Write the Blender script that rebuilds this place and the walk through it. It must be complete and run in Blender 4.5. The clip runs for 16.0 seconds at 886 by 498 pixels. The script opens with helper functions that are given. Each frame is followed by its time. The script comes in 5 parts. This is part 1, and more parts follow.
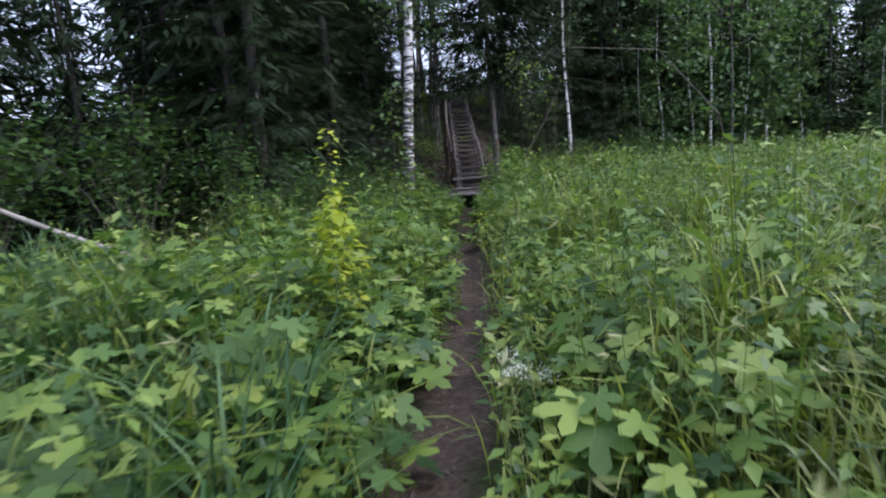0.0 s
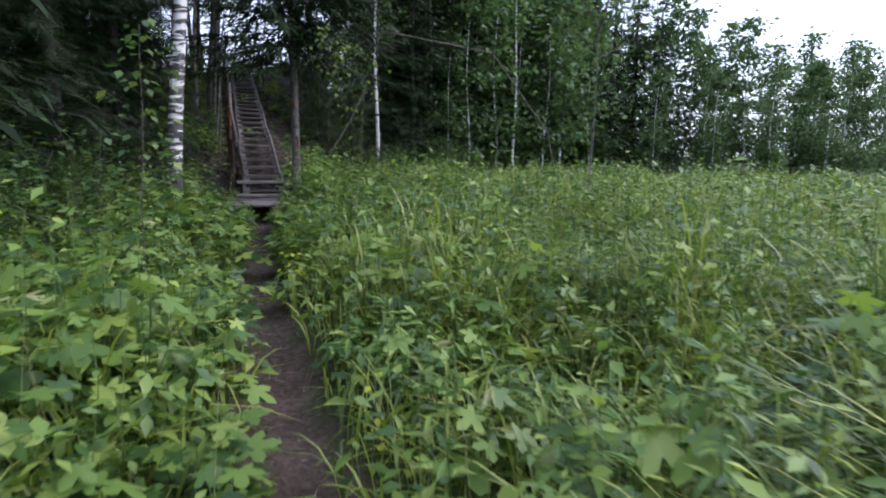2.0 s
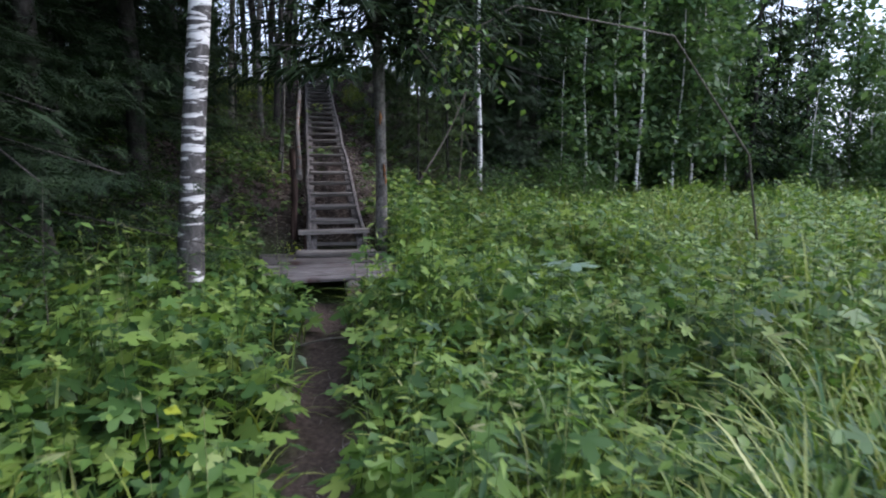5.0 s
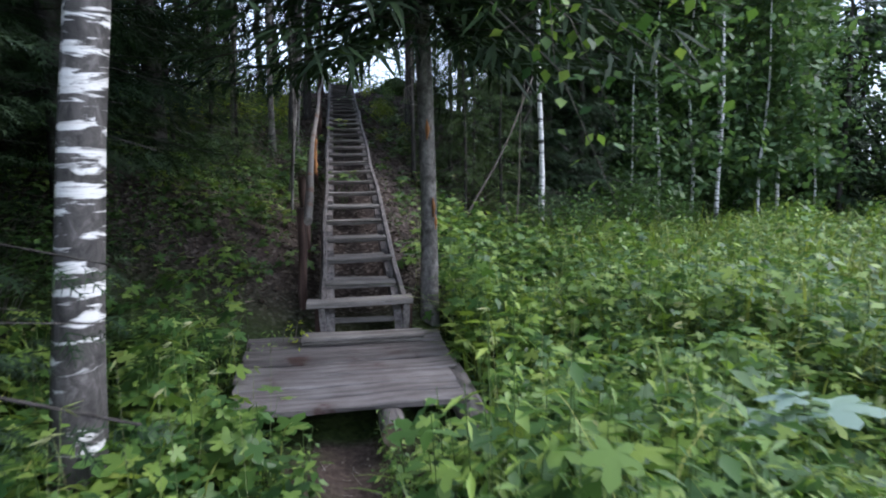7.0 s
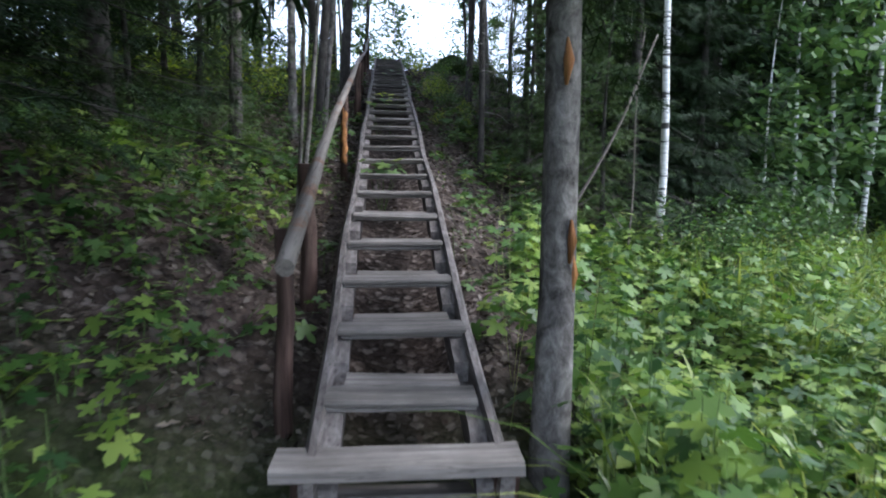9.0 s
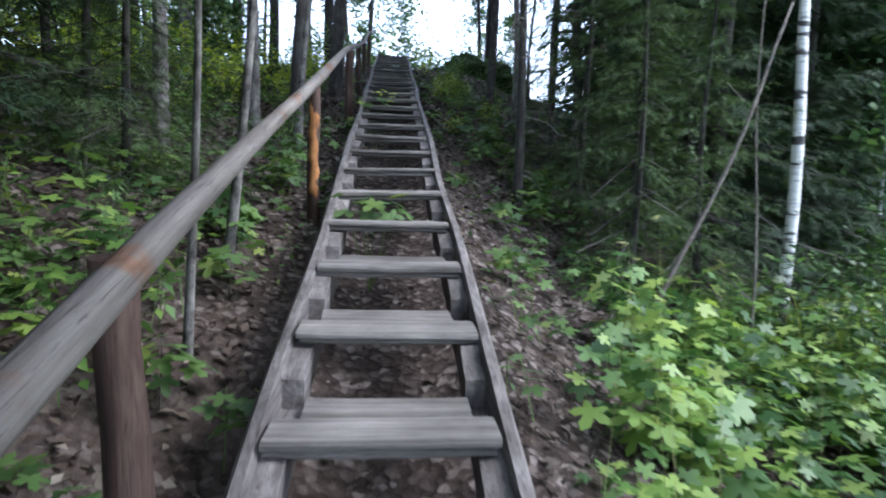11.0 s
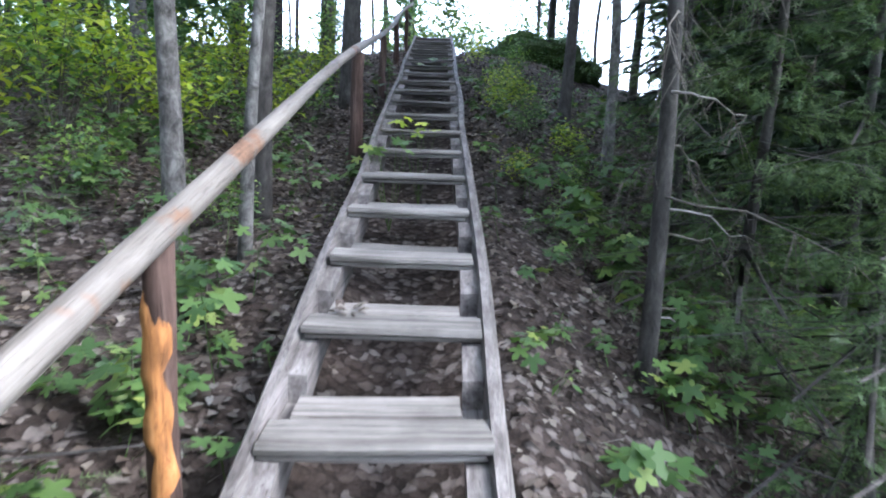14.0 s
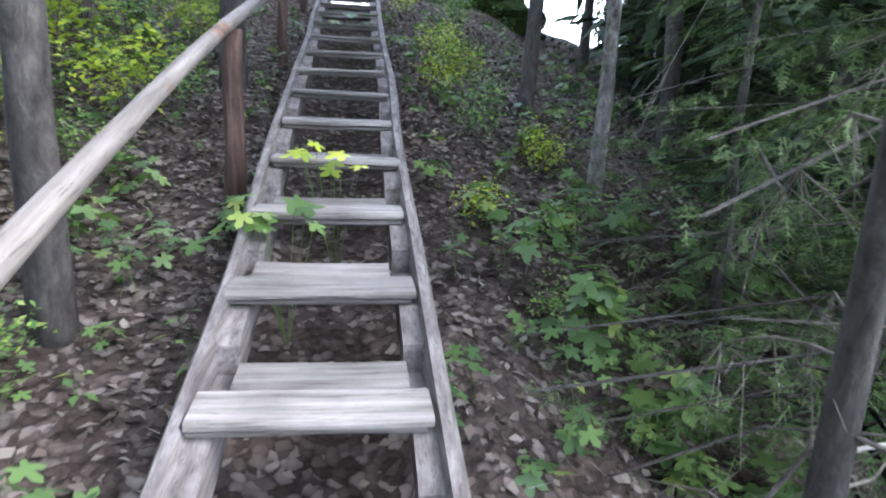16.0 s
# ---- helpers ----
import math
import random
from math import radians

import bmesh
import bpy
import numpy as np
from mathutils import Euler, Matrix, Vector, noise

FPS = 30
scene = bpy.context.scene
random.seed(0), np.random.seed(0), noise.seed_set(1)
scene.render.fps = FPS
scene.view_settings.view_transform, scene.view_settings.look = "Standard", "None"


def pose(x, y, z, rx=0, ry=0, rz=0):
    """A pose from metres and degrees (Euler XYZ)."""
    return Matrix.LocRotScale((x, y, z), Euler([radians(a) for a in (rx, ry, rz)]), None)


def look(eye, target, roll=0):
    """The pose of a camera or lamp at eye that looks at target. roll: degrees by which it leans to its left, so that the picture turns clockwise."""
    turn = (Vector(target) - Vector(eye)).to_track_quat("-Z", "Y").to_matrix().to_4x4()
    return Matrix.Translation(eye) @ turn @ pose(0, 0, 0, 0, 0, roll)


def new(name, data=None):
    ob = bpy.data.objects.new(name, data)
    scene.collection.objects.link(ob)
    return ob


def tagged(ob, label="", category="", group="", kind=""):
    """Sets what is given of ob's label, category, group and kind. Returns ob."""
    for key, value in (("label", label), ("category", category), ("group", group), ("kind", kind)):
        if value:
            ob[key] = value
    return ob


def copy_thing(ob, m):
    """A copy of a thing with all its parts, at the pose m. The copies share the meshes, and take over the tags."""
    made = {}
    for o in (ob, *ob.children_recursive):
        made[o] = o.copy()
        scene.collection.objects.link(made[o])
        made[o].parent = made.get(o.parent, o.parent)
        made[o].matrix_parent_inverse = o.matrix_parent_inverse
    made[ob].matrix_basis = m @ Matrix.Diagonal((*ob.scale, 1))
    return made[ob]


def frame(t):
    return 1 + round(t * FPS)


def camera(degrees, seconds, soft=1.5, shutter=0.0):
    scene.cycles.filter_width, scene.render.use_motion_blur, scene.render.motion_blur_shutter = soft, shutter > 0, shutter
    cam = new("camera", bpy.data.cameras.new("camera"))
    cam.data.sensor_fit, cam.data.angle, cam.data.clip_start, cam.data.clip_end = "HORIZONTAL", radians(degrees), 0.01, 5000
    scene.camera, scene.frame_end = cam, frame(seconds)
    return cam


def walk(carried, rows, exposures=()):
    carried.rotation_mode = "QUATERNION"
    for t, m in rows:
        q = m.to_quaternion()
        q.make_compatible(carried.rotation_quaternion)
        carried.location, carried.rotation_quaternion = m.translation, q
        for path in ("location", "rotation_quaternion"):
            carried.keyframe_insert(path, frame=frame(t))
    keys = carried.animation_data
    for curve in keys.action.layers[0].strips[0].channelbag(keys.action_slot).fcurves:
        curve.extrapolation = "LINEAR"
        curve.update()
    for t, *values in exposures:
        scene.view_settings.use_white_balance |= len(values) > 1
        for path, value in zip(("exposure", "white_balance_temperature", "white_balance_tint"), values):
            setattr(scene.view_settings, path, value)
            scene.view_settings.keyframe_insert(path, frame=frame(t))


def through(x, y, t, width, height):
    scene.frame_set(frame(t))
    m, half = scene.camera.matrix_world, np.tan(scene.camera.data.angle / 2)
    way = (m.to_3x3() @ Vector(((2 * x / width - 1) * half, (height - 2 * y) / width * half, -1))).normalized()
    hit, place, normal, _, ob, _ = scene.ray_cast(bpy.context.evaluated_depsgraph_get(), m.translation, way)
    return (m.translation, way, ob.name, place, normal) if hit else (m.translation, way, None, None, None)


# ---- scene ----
# The camera and its walk: t, x, y, z, then the turns about x, y and z.
cam = camera(73.0, 16.0, soft=2.0, shutter=0.3)
ROWS = [
    (0.0, -0.561, -15.349, 0.647, 81.38, 4.61, 0.57),
    (0.5, -0.645, -14.466, 0.724, 80.83, 1.97, -4.2),
    (1.0, -0.782, -13.644, 0.814, 82.19, -0.06, -11.69),
    (1.5, -0.689, -13.05, 0.752, 80.07, 0.48, -17.49),
    (2.0, -0.676, -12.357, 0.743, 80.79, -0.88, -19.59),
    (2.5, -0.553, -11.382, 0.72, 82.7, 0.98, -17.02),
    (3.0, -0.399, -10.698, 0.819, 80.15, -1.51, -11.92),
    (3.5, -0.351, -10.088, 0.918, 81.03, -0.64, -12.53),
    (6.0, -0.31, -6.852, 1.243, 80.89, 0.65, -11.61),
    (6.5, -0.166, -6.111, 1.245, 79.75, 0.59, -10.24),
    (7.0, -0.187, -5.243, 1.273, 82.69, 0.84, -9.83),
    (7.5, -0.14, -4.442, 1.246, 82.07, 0.39, -8.09),
    (8.0, -0.155, -3.594, 1.155, 82.16, 0.21, -3.79),
    (10.5, 0.053, 0.157, 1.433, 82.2, -2.64, -8.48),
    (11.0, 0.003, 0.765, 1.454, 82.76, -1.48, -4.96),
    (11.5, 0.081, 1.352, 1.771, 80.89, -2.47, -1.76),
    (12.0, 0.056, 1.71, 1.97, 82.21, -4.49, -7.95),
    (12.5, 0.16, 2.282, 2.102, 83.33, -0.57, -3.1),
    (13.0, 0.141, 2.841, 2.18, 82.46, -1.81, -4.94),
    (13.5, 0.146, 3.27, 2.252, 79.73, -1.77, -3.74),
    (14.0, 0.157, 3.82, 2.355, 79.6, -1.74, -0.46),
    (14.5, 0.109, 4.219, 2.519, 77.46, -0.28, -6.31),
    (15.0, 0.098, 4.815, 2.634, 76.36, -1.48, -1.73),
    (15.5, 0.133, 5.253, 2.738, 77.22, -1.67, -5.4),
    (16.0, 0.119, 5.718, 2.898, 73.75, -2.6, -7.82),
]
EXPOSURES = [(0.0, 0.05, 5700, 22), (2.0, 0.12, 5750, 22), (3.5, 0.0, 5900, 22), (6.0, 0.32, 5550, 16), (8.0, 0.55, 5650, 15), (10.5, 1.2, 5400, 12), (11.5, 1.1, 5350, 12), (13.0, 1.75, 5300, 12), (14.5, 2.33, 5500, 13), (16.0, 2.8, 5650, 15)]
walk(cam, [(t, pose(x, y, z, a, b, c)) for t, x, y, z, a, b, c in ROWS], EXPOSURES)

# ---- light: a bright overcast sky with a broad, weak sun ----
SUN_UP, SUN_TURN = radians(48), radians(98)
world = bpy.data.worlds.new("sky")
scene.world = world
world.use_nodes = True
wn = world.node_tree.nodes
sky = wn.new("ShaderNodeTexSky")
sky.sky_type, sky.sun_disc = "NISHITA", False
sky.sun_elevation, sky.sun_rotation = SUN_UP, SUN_TURN
sky.air_density, sky.dust_density, sky.ozone_density = 1.0, 4.0, 1.0
wash = wn.new("ShaderNodeMixRGB")
wash.inputs[0].default_value = 0.55
wash.inputs[2].default_value = (7.5, 8.2, 9.0, 1)
world.node_tree.links.new(sky.outputs[0], wash.inputs[1])
world.node_tree.links.new(wash.outputs[0], wn["Background"].inputs[0])
wn["Background"].inputs[1].default_value = 0.25
sun = new("sun", bpy.data.lights.new("sun", "SUN"))
sun.data.energy, sun.data.angle, sun.data.color = 1.5, radians(25), (1.0, 0.96, 0.9)
away = Vector((math.sin(SUN_TURN) * math.cos(SUN_UP), math.cos(SUN_TURN) * math.cos(SUN_UP), math.sin(SUN_UP)))
sun.matrix_world = look(away * 60, (0, 0, 0))


# ---- materials ----
class Mat:
    """A small node-tree writer round a Principled shader."""

    def __init__(self, name, rough=0.7, spec=0.3):
        self.m = bpy.data.materials.new(name)
        self.m.use_nodes = True
        self.t = self.m.node_tree
        self.p = self.t.nodes["Principled BSDF"]
        self.p.inputs["Roughness"].default_value = rough
        self.p.inputs["Specular IOR Level"].default_value = spec

    def node(self, kind, **k):
        n = self.t.nodes.new("ShaderNode" + kind)
        for key, v in k.items():
            n.inputs[key].default_value = v
        return n

    def link(self, a, b):
        self.t.links.new(a, b)

    def coords(self, scale=(1, 1, 1), world_space=False):
        c = self.node("NewGeometry").outputs["Position"] if world_space else self.node("TexCoord").outputs["Object"]
        mp = self.node("Mapping")
        mp.inputs["Scale"].default_value = scale
        self.link(c, mp.inputs[0])
        return mp.outputs[0]

    def noise(self, co, scale, detail=4, rough=0.6, dist=0.0):
        n = self.node("TexNoise", Scale=scale, Detail=detail, Roughness=rough, Distortion=dist)
        self.link(co, n.inputs["Vector"])
        return n.outputs["Fac"]

    def ramp(self, fac, stops):
        r = self.t.nodes.new("ShaderNodeValToRGB")
        e = r.color_ramp.elements
        while len(e) < len(stops):
            e.new(0.5)
        for el, (pos, col) in zip(e, stops):
            el.position, el.color = pos, (*col, 1)
        self.link(fac, r.inputs[0])
        return r.outputs[0]

    def mix(self, fac, a, b, blend="MIX"):
        n = self.t.nodes.new("ShaderNodeMixRGB")
        n.blend_type = blend
        for sock, v in zip(n.inputs, (fac, a, b)):
            if isinstance(v, (int, float)):
                sock.default_value = v
            elif isinstance(v, tuple):
                sock.default_value = (*v, 1)
            else:
                self.link(v, sock)
        return n.outputs[0]

    def bump(self, fac, strength=0.4, dist=0.01):
        b = self.node("Bump", Strength=strength, Distance=dist)
        self.link(fac, b.inputs["Height"])
        self.link(b.outputs[0], self.p.inputs["Normal"])

    def color(self, c):
        self.link(c, self.p.inputs["Base Color"])
        self.base = c
        return self

    def thin(self, amount, tint=(1.15, 1.2, 0.7)):
        """Lets light through a leaf."""
        tr = self.node("BsdfTranslucent")
        self.link(self.mix(1.0, self.base, tint, "MULTIPLY"), tr.inputs[0])
        mx = self.node("MixShader", Fac=amount)
        self.link(self.p.outputs[0], mx.inputs[1])
        self.link(tr.outputs[0], mx.inputs[2])
        self.link(mx.outputs[0], self.t.nodes["Material Output"].inputs[0])
        return self


def leaf_mat(name, stops, rough=0.55, through=0.35, spec=0.35):
    """Leaf colour that differs from leaf to leaf and from patch to patch."""
    m = Mat(name, rough, spec)
    g = m.node("NewGeometry")
    a = m.ramp(g.outputs["Random Per Island"], stops)
    patch = m.noise(m.coords((1, 1, 1), True), 0.9, 3)
    dark = m.ramp(patch, [(0.3, (0.72, 0.78, 0.8)), (0.7, (1.12, 1.08, 0.9))])
    m.color(m.mix(1.0, a, dark, "MULTIPLY"))
    return m.thin(through).m


def wood_mat(name, stops, along, rough=0.75, per_object=0.35, blots=((0.3, (0.62, 0.6, 0.58)), (0.7, (1.15, 1.12, 1.1)))):
    """Weathered wood with its grain along one axis of the piece."""
    m = Mat(name, rough, 0.25)
    sc = [26, 26, 26]
    sc["xyz".index(along)] = 1.3
    co = m.coords(tuple(sc))
    info = m.node("ObjectInfo").outputs["Random"]
    off = m.node("VectorMath")
    off.operation = "ADD"
    m.link(co, off.inputs[0])
    sca = m.node("MapRange")
    sca.inputs["To Max"].default_value = 40
    m.link(info, sca.inputs[0])
    m.link(sca.outputs[0], off.inputs[1])
    grain = m.noise(off.outputs[0], 1.0, 6, 0.65, 0.3)
    col = m.ramp(grain, stops)
    fine_ = m.noise(off.outputs[0], 3.2, 5, 0.75, 0.6)
    col = m.mix(1.0, col, m.ramp(fine_, [(0.34, (0.42, 0.4, 0.39)), (0.43, (0.95, 0.95, 0.95)), (0.7, (1.08, 1.08, 1.08))]), "MULTIPLY")
    blot = m.noise(m.coords((1, 1, 1), True), 3.0, 4)
    col = m.mix(1.0, col, m.ramp(blot, list(blots)), "MULTIPLY")
    tone = m.ramp(info, [(0.0, (1 - per_object,) * 3), (1.0, (1 + per_object * 0.5,) * 3)])
    m.color(m.mix(1.0, col, tone, "MULTIPLY"))
    m.bump(fine_, 0.6, 0.006)
    return m.m


def bark_mat(name, stops, scale=(14, 14, 3), bump=0.8, patches=((0.35, (0.75, 0.75, 0.75)), (0.7, (1.15, 1.15, 1.1)))):
    m = Mat(name, 0.9, 0.15)
    n = m.noise(m.coords(scale), 1.0, 6, 0.7, 0.4)
    big = m.noise(m.coords((1.5, 1.5, 0.8)), 2.0, 3)
    m.color(m.mix(1.0, m.ramp(n, stops), m.ramp(big, list(patches)), "MULTIPLY"))
    m.bump(n, bump, 0.02)
    return m.m


def birch_mat(name, dark_low):
    """White birch bark in horizontal bands, rough and dark towards the foot."""
    m = Mat(name, 0.7, 0.25)
    bands = m.noise(m.coords((1.6, 1.6, 9)), 1.4, 5, 0.6, 0.5)
    fine = m.noise(m.coords((5, 5, 60)), 1.0, 4, 0.7)
    plates = m.noise(m.coords((9, 9, 5)), 1.3, 6, 0.75, 0.8)
    white = m.ramp(fine, [(0.3, (0.42, 0.39, 0.36)), (0.48, (0.7, 0.68, 0.65)), (1.0, (0.8, 0.79, 0.77))])
    rough_bark = m.ramp(plates, [(0.3, (0.018, 0.017, 0.016)), (0.55, (0.09, 0.082, 0.076)), (0.8, (0.24, 0.22, 0.21))])
    sep = m.node("SeparateXYZ")
    m.link(m.coords(), sep.inputs[0])
    low = m.node("MapRange")
    low.inputs["From Min"].default_value, low.inputs["From Max"].default_value = 0.3, dark_low
    low.inputs["To Min"].default_value, low.inputs["To Max"].default_value = 0.15, -0.05
    m.link(sep.outputs[2], low.inputs[0])
    add = m.node("Math")
    m.link(bands, add.inputs[0])
    m.link(low.outputs[0], add.inputs[1])
    mask = m.ramp(add.outputs[0], [(0.505, (0, 0, 0)), (0.55, (1, 1, 1))])
    m.color(m.mix(mask, white, rough_bark))
    m.bump(plates, 0.5, 0.012)
    return m.m


M_GRASS = leaf_mat("grass_blades", [(0.0, (0.08, 0.13, 0.025)), (0.4, (0.155, 0.23, 0.035)), (0.75, (0.26, 0.32, 0.055)), (1.0, (0.4, 0.42, 0.14))], 0.42, 0.35, 0.5)
M_HERB = leaf_mat("herb_leaves", [(0.0, (0.03, 0.075, 0.022)), (0.4, (0.095, 0.18, 0.042)), (0.8, (0.21, 0.31, 0.065)), (1.0, (0.3, 0.38, 0.1))], 0.45, 0.36, 0.4)
# blue-green grass, darkened so its colour carries the shade on the left
M_SHADED = leaf_mat("lush_grass", [(0.0, (0.03, 0.085, 0.03)), (0.5, (0.065, 0.15, 0.05)), (1.0, (0.15, 0.25, 0.1))], 0.4, 0.3, 0.5)
M_BRIGHT = leaf_mat("young_leaves", [(0.0, (0.2, 0.29, 0.03)), (0.5, (0.34, 0.42, 0.04)), (1.0, (0.52, 0.55, 0.06))], 0.5, 0.45)
M_BUSH = leaf_mat("bush_leaves", [(0.0, (0.035, 0.075, 0.022)), (0.6, (0.06, 0.12, 0.03)), (1.0, (0.1, 0.17, 0.05))], 0.5, 0.35)
M_BIRCHLEAF = leaf_mat("birch_leaves", [(0.0, (0.05, 0.1, 0.042)), (0.6, (0.09, 0.16, 0.062)), (1.0, (0.16, 0.24, 0.1))], 0.5, 0.4)
M_NEEDLE = leaf_mat("spruce_needles", [(0.0, (0.014, 0.027, 0.013)), (0.6, (0.026, 0.047, 0.021)), (1.0, (0.046, 0.078, 0.033))], 0.65, 0.12, 0.2)
M_SEEDL = leaf_mat("seedling_leaves", [(0.0, (0.045, 0.09, 0.03)), (0.5, (0.085, 0.15, 0.045)), (0.9, (0.14, 0.22, 0.065)), (1.0, (0.26, 0.3, 0.08))], 0.5, 0.35)
# paler variant of the spruce needles for young trees, haze put into the colour
M_HAZY = leaf_mat("hazy_needles", [(0.0, (0.045, 0.072, 0.028)), (0.6, (0.08, 0.122, 0.048)), (1.0, (0.13, 0.185, 0.075))], 0.65, 0.25, 0.2)
M_DRY = leaf_mat("fallen_leaves", [(0.0, (0.022, 0.017, 0.014)), (0.35, (0.07, 0.05, 0.043)), (0.75, (0.13, 0.103, 0.09)), (1.0, (0.25, 0.215, 0.195))], 0.75, 0.1, 0.2)
M_TWIG = bark_mat("bare_twigs", [(0.3, (0.06, 0.05, 0.04)), (0.7, (0.2, 0.18, 0.155))], (20, 20, 20), 0.2)
M_PALETWIG = bark_mat("bleached_branch", [(0.3, (0.2, 0.18, 0.16)), (0.7, (0.42, 0.39, 0.36))], (20, 20, 20), 0.2)
M_STEM = bark_mat("green_stems", [(0.3, (0.06, 0.1, 0.03)), (0.7, (0.13, 0.19, 0.06))], (9, 9, 9), 0.1)
M_SPRUCE = bark_mat("spruce_bark", [(0.3, (0.022, 0.02, 0.018)), (0.55, (0.07, 0.063, 0.057)), (0.8, (0.14, 0.13, 0.12))], (16, 16, 7))
M_GREYBARK = bark_mat("grey_bark", [(0.32, (0.035, 0.031, 0.028)), (0.48, (0.13, 0.12, 0.11)), (0.7, (0.3, 0.28, 0.26))], (13, 13, 9))
M_SCAR = wood_mat("bare_wood_scar", [(0.3, (0.09, 0.04, 0.02)), (0.5, (0.36, 0.16, 0.05)), (0.75, (0.5, 0.27, 0.11))], "z")
M_BIRCH = birch_mat("birch_bark", 4.5)
M_BIRCH_FAR = birch_mat("birch_bark_young", 1.2)
M_TREAD = wood_mat("weathered_boards", [(0.25, (0.06, 0.053, 0.047)), (0.47, (0.19, 0.176, 0.158)), (0.8, (0.34, 0.322, 0.295))], "x")
M_STRING = wood_mat("weathered_log", [(0.25, (0.05, 0.044, 0.04)), (0.5, (0.16, 0.145, 0.135)), (0.8, (0.32, 0.3, 0.285))], "y", 0.8, 0.1)
M_RAIL = wood_mat("peeled_pole", [(0.25, (0.045, 0.038, 0.033)), (0.45, (0.14, 0.125, 0.108)), (0.8, (0.26, 0.24, 0.215))], "z", 0.7, 0.1, ((0.28, (0.3, 0.24, 0.2)), (0.36, (1.0, 0.62, 0.42)), (0.43, (0.95, 0.92, 0.9)), (0.7, (1.2, 1.18, 1.15))))
M_POST = wood_mat("red_brown_post", [(0.25, (0.022, 0.014, 0.011)), (0.5, (0.075, 0.046, 0.036)), (0.8, (0.17, 0.12, 0.096))], "z", 0.85, 0.1)
M_DECK = wood_mat("deck_boards", [(0.25, (0.055, 0.047, 0.042)), (0.5, (0.15, 0.137, 0.126)), (0.8, (0.27, 0.255, 0.24))], "x", 0.7, 0.3, ((0.29, (0.42, 0.25, 0.21)), (0.38, (0.85, 0.8, 0.8)), (0.7, (1.22, 1.22, 1.24))))
M_LOGEND = wood_mat("cut_log_end", [(0.3, (0.2, 0.15, 0.1)), (0.7, (0.42, 0.34, 0.25))], "y")

gm = Mat("forest_ground", 0.95, 0.1)
zone = gm.node("Attribute")
zone.attribute_name = "zone"
zsep = gm.node("SeparateColor")
gm.link(zone.outputs["Color"], zsep.inputs[0])
gco = gm.coords((1, 1, 1), True)
grain = gm.noise(gco, 22, 6, 0.7)
patch = gm.noise(gco, 2.2, 5, 0.6)
cells = gm.node("TexVoronoi", Scale=21.0, Randomness=1.0)
warp = gm.node("TexNoise", Scale=9.0, Detail=3.0)
gm.link(gco, warp.inputs["Vector"])
bend = gm.node("VectorMath")
bend.operation = "MULTIPLY_ADD"
bend.inputs[1].default_value = (0.09, 0.09, 0.09)
gm.link(warp.outputs["Color"], bend.inputs[0])
gm.link(gco, bend.inputs[2])
gm.link(bend.outputs[0], cells.inputs["Vector"])
tone = gm.node("SeparateColor")
gm.link(cells.outputs["Color"], tone.inputs[0])
leafy = gm.ramp(tone.outputs[0], [(0.0, (0.016, 0.012, 0.01)), (0.4, (0.048, 0.036, 0.03)), (0.75, (0.095, 0.075, 0.064)), (1.0, (0.25, 0.215, 0.19))])
rim = gm.ramp(cells.outputs["Distance"], [(0.0, (1.15, 1.15, 1.15)), (0.55, (0.9, 0.9, 0.9)), (0.85, (0.25, 0.25, 0.25))])
leafy = gm.mix(1.0, leafy, rim, "MULTIPLY")
litter = gm.mix(patch, gm.ramp(grain, [(0.3, (0.018, 0.013, 0.01)), (0.5, (0.065, 0.047, 0.039)), (0.72, (0.18, 0.14, 0.12))]), gm.ramp(grain, [(0.3, (0.02, 0.016, 0.012)), (0.7, (0.11, 0.085, 0.065))]))
sward = gm.ramp(grain, [(0.3, (0.012, 0.02, 0.007)), (0.7, (0.05, 0.075, 0.02))])
earth = gm.mix(patch, gm.ramp(grain, [(0.3, (0.025, 0.018, 0.014)), (0.7, (0.085, 0.062, 0.05))]), gm.ramp(grain, [(0.3, (0.04, 0.03, 0.024)), (0.7, (0.13, 0.1, 0.082))]))
litter = gm.mix(0.7, litter, leafy)
gm.color(gm.mix(zsep.outputs[1], gm.mix(zsep.outputs[0], sward, litter), earth))
gm.bump(gm.mix(0.5, grain, cells.outputs["Distance"]), 0.9, 0.03)
M_GROUND = gm.m


# ---- small builders ----
def link_mesh(name, me, material, parent=None):
    me.materials.append(material)
    ob = new(name, me)
    if parent is not None:
        ob.parent = parent
    return ob


def part(name, bm, material, parent, label=""):
    me = bpy.data.meshes.new(name)
    bm.to_mesh(me)
    bm.free()
    ob = link_mesh(name, me, material, parent)
    return tagged(ob, label) if label else ob


def thing(name, label, category, at=(0, 0, 0), group="", kind=""):
    ob = new(name)
    ob.location = at
    ob.empty_display_size = 0.1
    return tagged(ob, label, category, group, kind)


